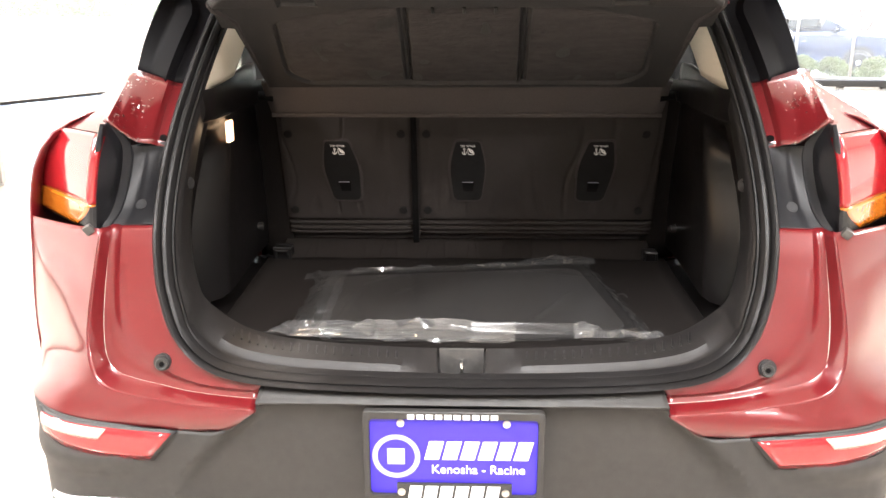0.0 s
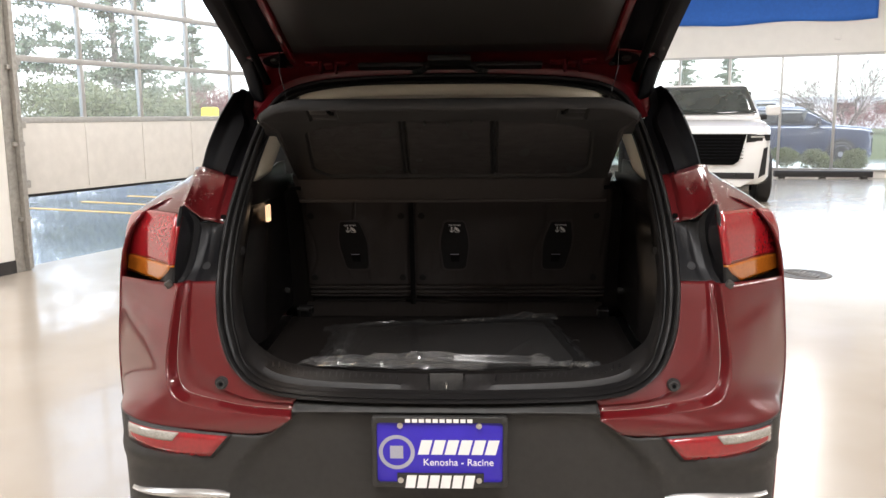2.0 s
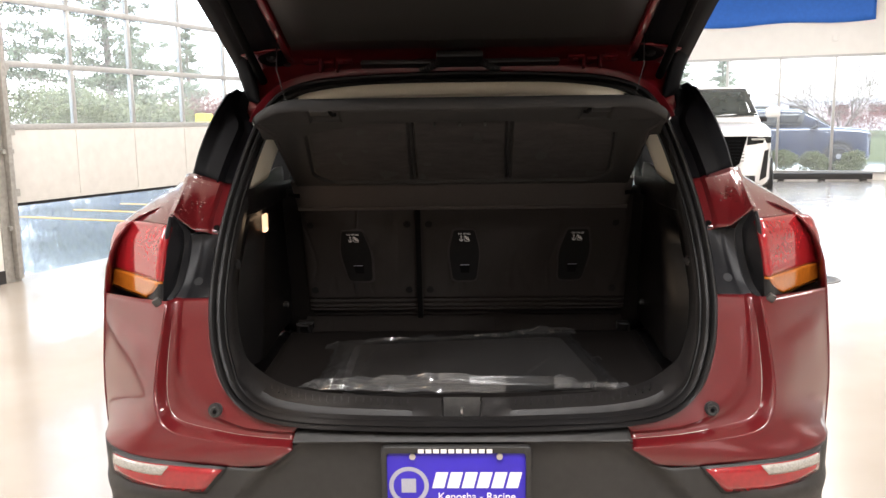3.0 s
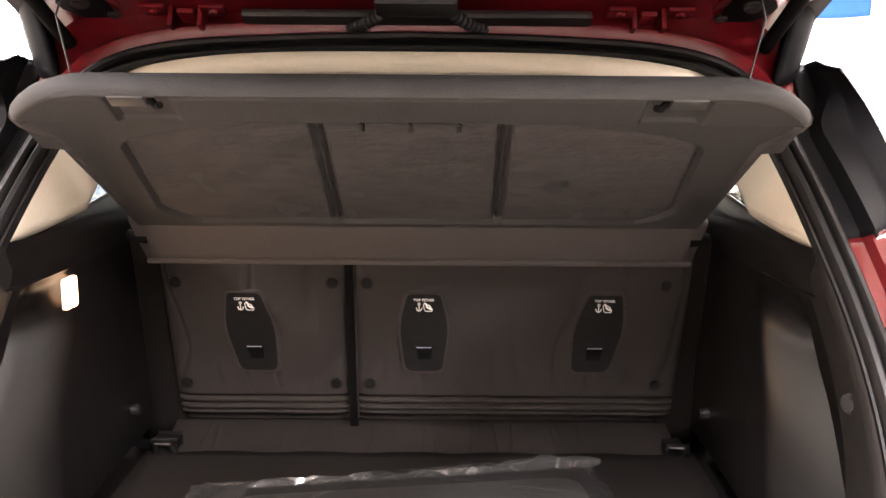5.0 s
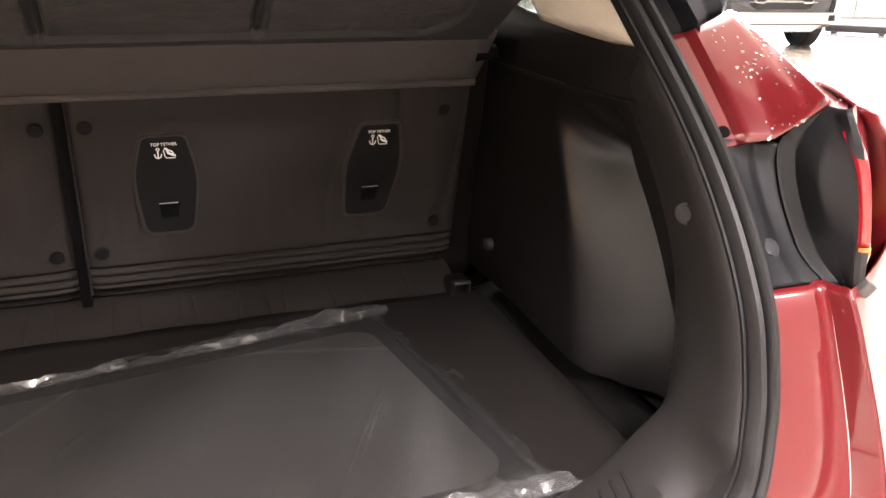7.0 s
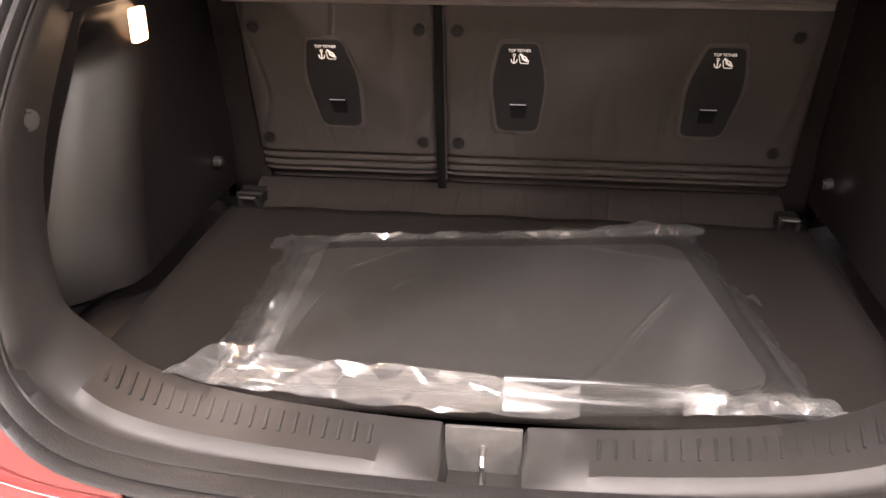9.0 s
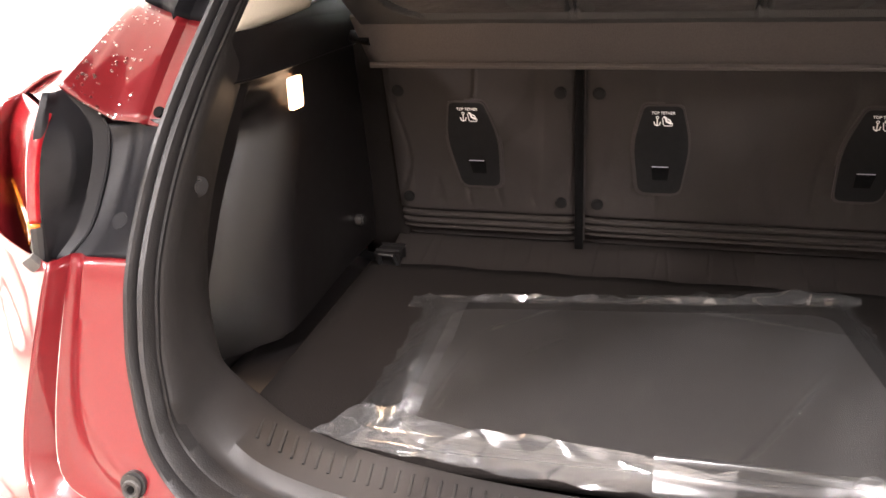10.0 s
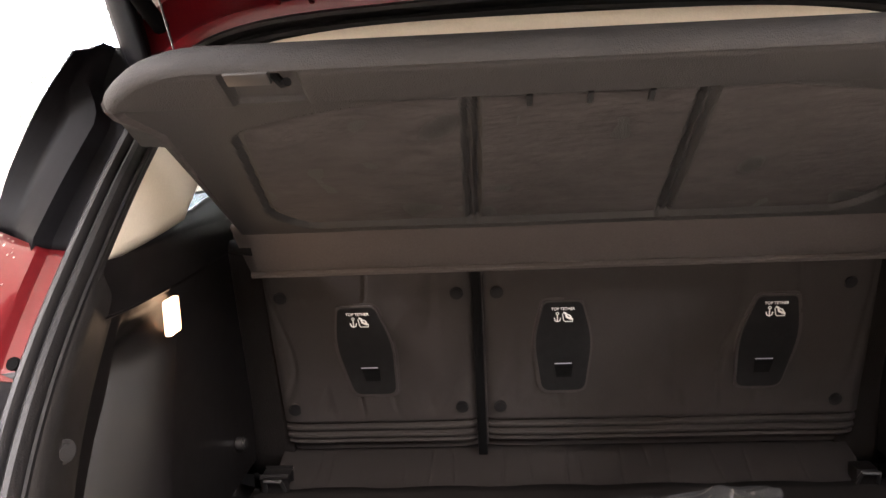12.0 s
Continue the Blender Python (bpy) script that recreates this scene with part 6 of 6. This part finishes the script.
for s in (-1, 1):
    part("shelf_ear", tube([shelf_pt(s * (shelf_hw(t) - 0.004), t, 0.004) for t in (0.16, 0.20, 0.25, 0.30, 0.45, 0.6, 0.8, 0.98)], 0.013, 8, taper=0.6), SHELF, shelf)
    part("cord_clip", box(-0.021, 0.021, -0.010, 0.010, -0.006, 0.008, 0.002, m=pose(*shelf_pt(s * 0.322, 0.020, 0.017), -30)), CLIPD, shelf, "grey plastic cord clip")
    part("clip_hook", tube([shelf_pt(s * 0.300, 0.028, 0.014), shelf_pt(s * 0.290, 0.035, 0.024), shelf_pt(s * 0.284, 0.020, 0.026)], 0.0045, 8), MATTB, shelf, "black cord hook")
    part("shelf_pivot", tube([(s * 0.455, 0.70, 1.225), (s * 0.488, 0.70, 1.230)], 0.010, 10), MATTB, shelf, "black pivot pin")
for k in (-0.06, 0, 0.06):
    part("rim_notch", box(-0.003, 0.003, -0.01, 0.01, -0.002, 0.002, 0.001, m=pose(*shelf_pt(k, 0.195, 0.0125), -30)), BLACKP, shelf)
solid(part("hinge_flap", surf(lambda u, v: Vector(((2 * u - 1) * (0.473 - 0.004 * v), 0.662 + 0.075 * v, 1.262 - 0.082 * v - 0.002 * math.sin(math.pi * v))), 40, 8), FLAPM, shelf, "felt flap along the seat backs"), 0.008, 1)
part("flap_edge", tube([(-0.469, 0.735, 1.181), (0.469, 0.735, 1.181)], 0.006, 8), FLAPM, shelf)

# ---- floor mats in a clear bag on the load floor ----
bag = empty("bagged_floor_mats", "stack of dark rubber floor mats in a clear plastic bag", "floor mats", pose(0, 0, 0.789))
B = [Vector((-0.376, 0.194, 0)), Vector((0.412, 0.214, 0)), Vector((0.331, 0.802, 0)), Vector((-0.390, 0.672, 0))]   # front left, front right, back right, back left


def bag_xy(u, v):
    a = B[0].lerp(B[1], u)
    b = B[3].lerp(B[2], u)
    p = a.lerp(b, v)
    p.y -= 0.048 * (1 - (2 * u - 1) ** 2) * (1 - v) ** 2
    return p


def rest(y):
    """Height of what the bag lies on: the floor, and the sill along its front."""
    return 0.036 * smoothstep(0.235, 0.175, y)


def mat_layer(z0, z1, m, name):
    out = []
    for a, b in rounded(0.025 + m, 0.995 - m, 0.015 + 0.9 * m, 0.90 - m, 0.06, 6):
        p = bag_xy(a, b)
        out.append((p.x, p.y))
    part(name, plate(out, lambda a, b, d: (a, b, z0 + d + 0.5 * rest(b)), z1 - z0, 0.002), MAT, bag, "dark grey rubber mat")


mat_layer(0.001, 0.009, 0.085, "floor_mat")
mat_layer(0.0095, 0.018, 0.10, "floor_mat")
mat_layer(0.0185, 0.027, 0.095, "floor_mat")


def film_top(u, v):
    """The bag's upper film: taut over the mats, slack and creased round them."""
    p = bag_xy(u, v)
    e = min(u * 0.85, (1 - u) * 1.1, v * 1.1, (1 - v) * 0.55)
    loose = 1 - smoothstep(0.03, 0.14, e)
    h = 0.031 * smoothstep(0.015, 0.095, e) + 0.002
    q = Vector((p.x * 14, p.y * 14, 3.7))
    c = noise.noise(q) + 0.6 * noise.noise(q * 2.3)
    wx = p.x + 0.03 * noise.noise(Vector((p.x * 8, p.y * 8, 11)))
    wy = p.y + 0.02 * noise.noise(Vector((p.x * 10, p.y * 6, 12)))
    back = math.exp(-((v - 0.95) / 0.05) ** 2)
    ridge = 0.022 * (0.35 - abs(noise.noise(Vector((wx * 7, wy * 30, 5))))) + 0.008 * (0.3 - abs(noise.noise(Vector((wx * 16 + wy * 12, wy * 40, 1)))))
    crease = 0.0030 * noise.noise(Vector((p.x * 4, p.y * 4, 9)))
    h += loose * 0.003 * c + 1.2 * back * ridge + crease * (1 - loose)
    # single long creases across the film
    for u0, v0, u1, v1, hh in ((0.60, 0.06, 0.83, 0.50, 0.0042), (0.16, 0.10, 0.20, 0.62, 0.0045), (0.50, 0.86, 0.96, 0.62, 0.0030), (0.20, 0.62, 0.42, 0.90, 0.0040), (0.30, 0.50, 0.36, 0.60, 0.0030)):
        du, dv = u1 - u0, v1 - v0
        t = ((u - u0) * du + (v - v0) * dv) / (du * du + dv * dv)
        if 0 < t < 1:
            d = abs((u - u0) * dv - (v - v0) * du) / math.hypot(du, dv)
            h += hh * math.exp(-(d / 0.006) ** 2) * math.sin(math.pi * t) ** 0.5
    return Vector((p.x + 0.0015 * loose * c, p.y + 0.0015 * loose * noise.noise(q * 1.7), max(h, 0.0015) + rest(p.y)))


part("plastic_bag", surf(film_top, 300, 190), FILM, bag, "clear crumpled plastic bag")


def doubled(u0, u1, v0, v1, lift, seed):
    """A margin where the film lies in several layers, with an uneven edge."""
    def fn(u, v):
        a, b = u0 + (u1 - u0) * u, v0 + (v1 - v0) * v
        p = film_top(a, b)
        c = noise.noise(Vector((p.x * 14, p.y * 14, seed))) + 0.6 * noise.noise(Vector((p.x * 40, p.y * 40, seed)))
        f = 0.25 - abs(noise.noise(Vector((p.x * 9 + p.y * 5, p.y * 12 - p.x * 7, seed))))
        return p + Vector((0.004 * noise.noise(Vector((p.x * 7, p.y * 7, seed))), 0.004 * noise.noise(Vector((p.x * 7, p.y * 7, seed + 5))), lift + 0.004 * abs(c) + 0.012 * max(0, f)))
    return fn


part("bag_margin", surf(doubled(0.0, 0.15, 0.05, 0.98, 0.002, 21), 30, 120), VEIL, bag, "doubled edge of the plastic bag")
part("bag_margin", surf(doubled(0.925, 1.0, 0.03, 0.97, 0.002, 22), 18, 120), VEIL, bag, "doubled edge of the plastic bag")
part("bag_margin", surf(doubled(0.04, 0.99, 0.90, 1.0, 0.003, 23), 160, 24), VEIL, bag, "doubled edge of the plastic bag")


def crumpled(fn, nu, nv, seed, high):
    """A sheet folded into uneven long facets: fn gives its lie, high the depth of the folds."""
    r = random.Random(seed)
    rows = []
    for i in range(nu + 1):
        row = []
        for j in range(nv + 1):
            u = (i + (r.uniform(-0.42, 0.42) if 0 < i < nu else 0)) / nu
            v = (j + (r.uniform(-0.38, 0.38) if 0 < j < nv else 0)) / nv
            p = fn(u, v)
            p.z += high * r.uniform(-1, 1) * (0.35 if j in (0, nv) else 1.0)
            row.append(p)
        rows.append(row)
    bm = rows_mesh(rows)
    bmesh.ops.triangulate(bm, faces=bm.faces)
    bmesh.ops.subdivide_edges(bm, edges=bm.edges, cuts=1, smooth=0.25)
    return bm


def mouth_sheet(u, v):
    """The bag's mouth, gathered over the front edge of the mats: broad towards one end, narrow past the middle."""
    p = bag_xy(0.002 + 0.60 * u, 0.0)
    wide = 0.004 + 0.092 * smoothstep(1.0, 0.06, u) * (0.55 + 0.45 * smoothstep(0.0, 0.10, u))
    y = p.y - 0.010 + wide * v
    z = 0.006 + 0.030 * smoothstep(0.0, 0.55, v) * smoothstep(0.0, 0.05, u)
    return Vector((p.x, y, z + rest(y)))


def mouth_tail(u, v):
    """The gathered corner at the other end of the mouth."""
    p = bag_xy(0.74 + 0.25 * u, 0.0)
    y = p.y - 0.006 + (0.003 + 0.043 * math.sin(math.pi * min(1, 0.02 + 0.95 * u)) ** 0.7) * v
    return Vector((p.x, y, 0.006 + 0.025 * smoothstep(0.0, 0.7, v) * smoothstep(1.0, 0.85, u) + rest(y)))


def mouth_hem(u, v):
    """Clear film that hangs over the mats' edges between the two gathers, in long soft folds."""
    p = bag_xy(0.50 + 0.30 * u, 0.0)
    y = p.y - 0.004 + 0.034 * v
    fold = 0.0025 * math.sin(9 * v + 2.5 * u + 1.2 * noise.noise(Vector((u * 3, 0, 38))))
    return Vector((p.x, y, 0.006 + 0.026 * smoothstep(0.0, 0.8, v) + fold + rest(y)))


part("bag_mouth", crumpled(mouth_sheet, 20, 5, 33, 0.0105), GATHER, bag, "gathered, shining mouth of the plastic bag")
part("bag_mouth", crumpled(mouth_tail, 16, 4, 36, 0.0060), GATHER, bag, "gathered, shining corner of the plastic bag")
part("bag_mouth", surf(mouth_hem, 50, 24), HEM, bag, "clear hem of the plastic bag")


def back_fold(u, v):
    """Loose film standing up in a low fold along the far edge of the mats, higher at one end."""
    p = bag_xy(0.12 + 0.86 * u, 0.89)
    end = smoothstep(0.60, 0.86, u) * smoothstep(1.0, 0.92, u)
    tall = 0.010 + 0.014 * max(0.0, noise.noise(Vector((u * 5, 0, 41)))) + 0.018 * end
    y = p.y - 0.006 - 0.010 * end + (0.030 + 0.020 * end) * v
    return Vector((p.x, y, 0.018 + tall * (1 - abs(1.7 * v - 0.7) ** 1.4) - 0.014 * smoothstep(0.5, 1.0, v)))


part("bag_fold", crumpled(back_fold, 30, 4, 45, 0.0058), FOLD, bag, "crumpled fold of clear film")
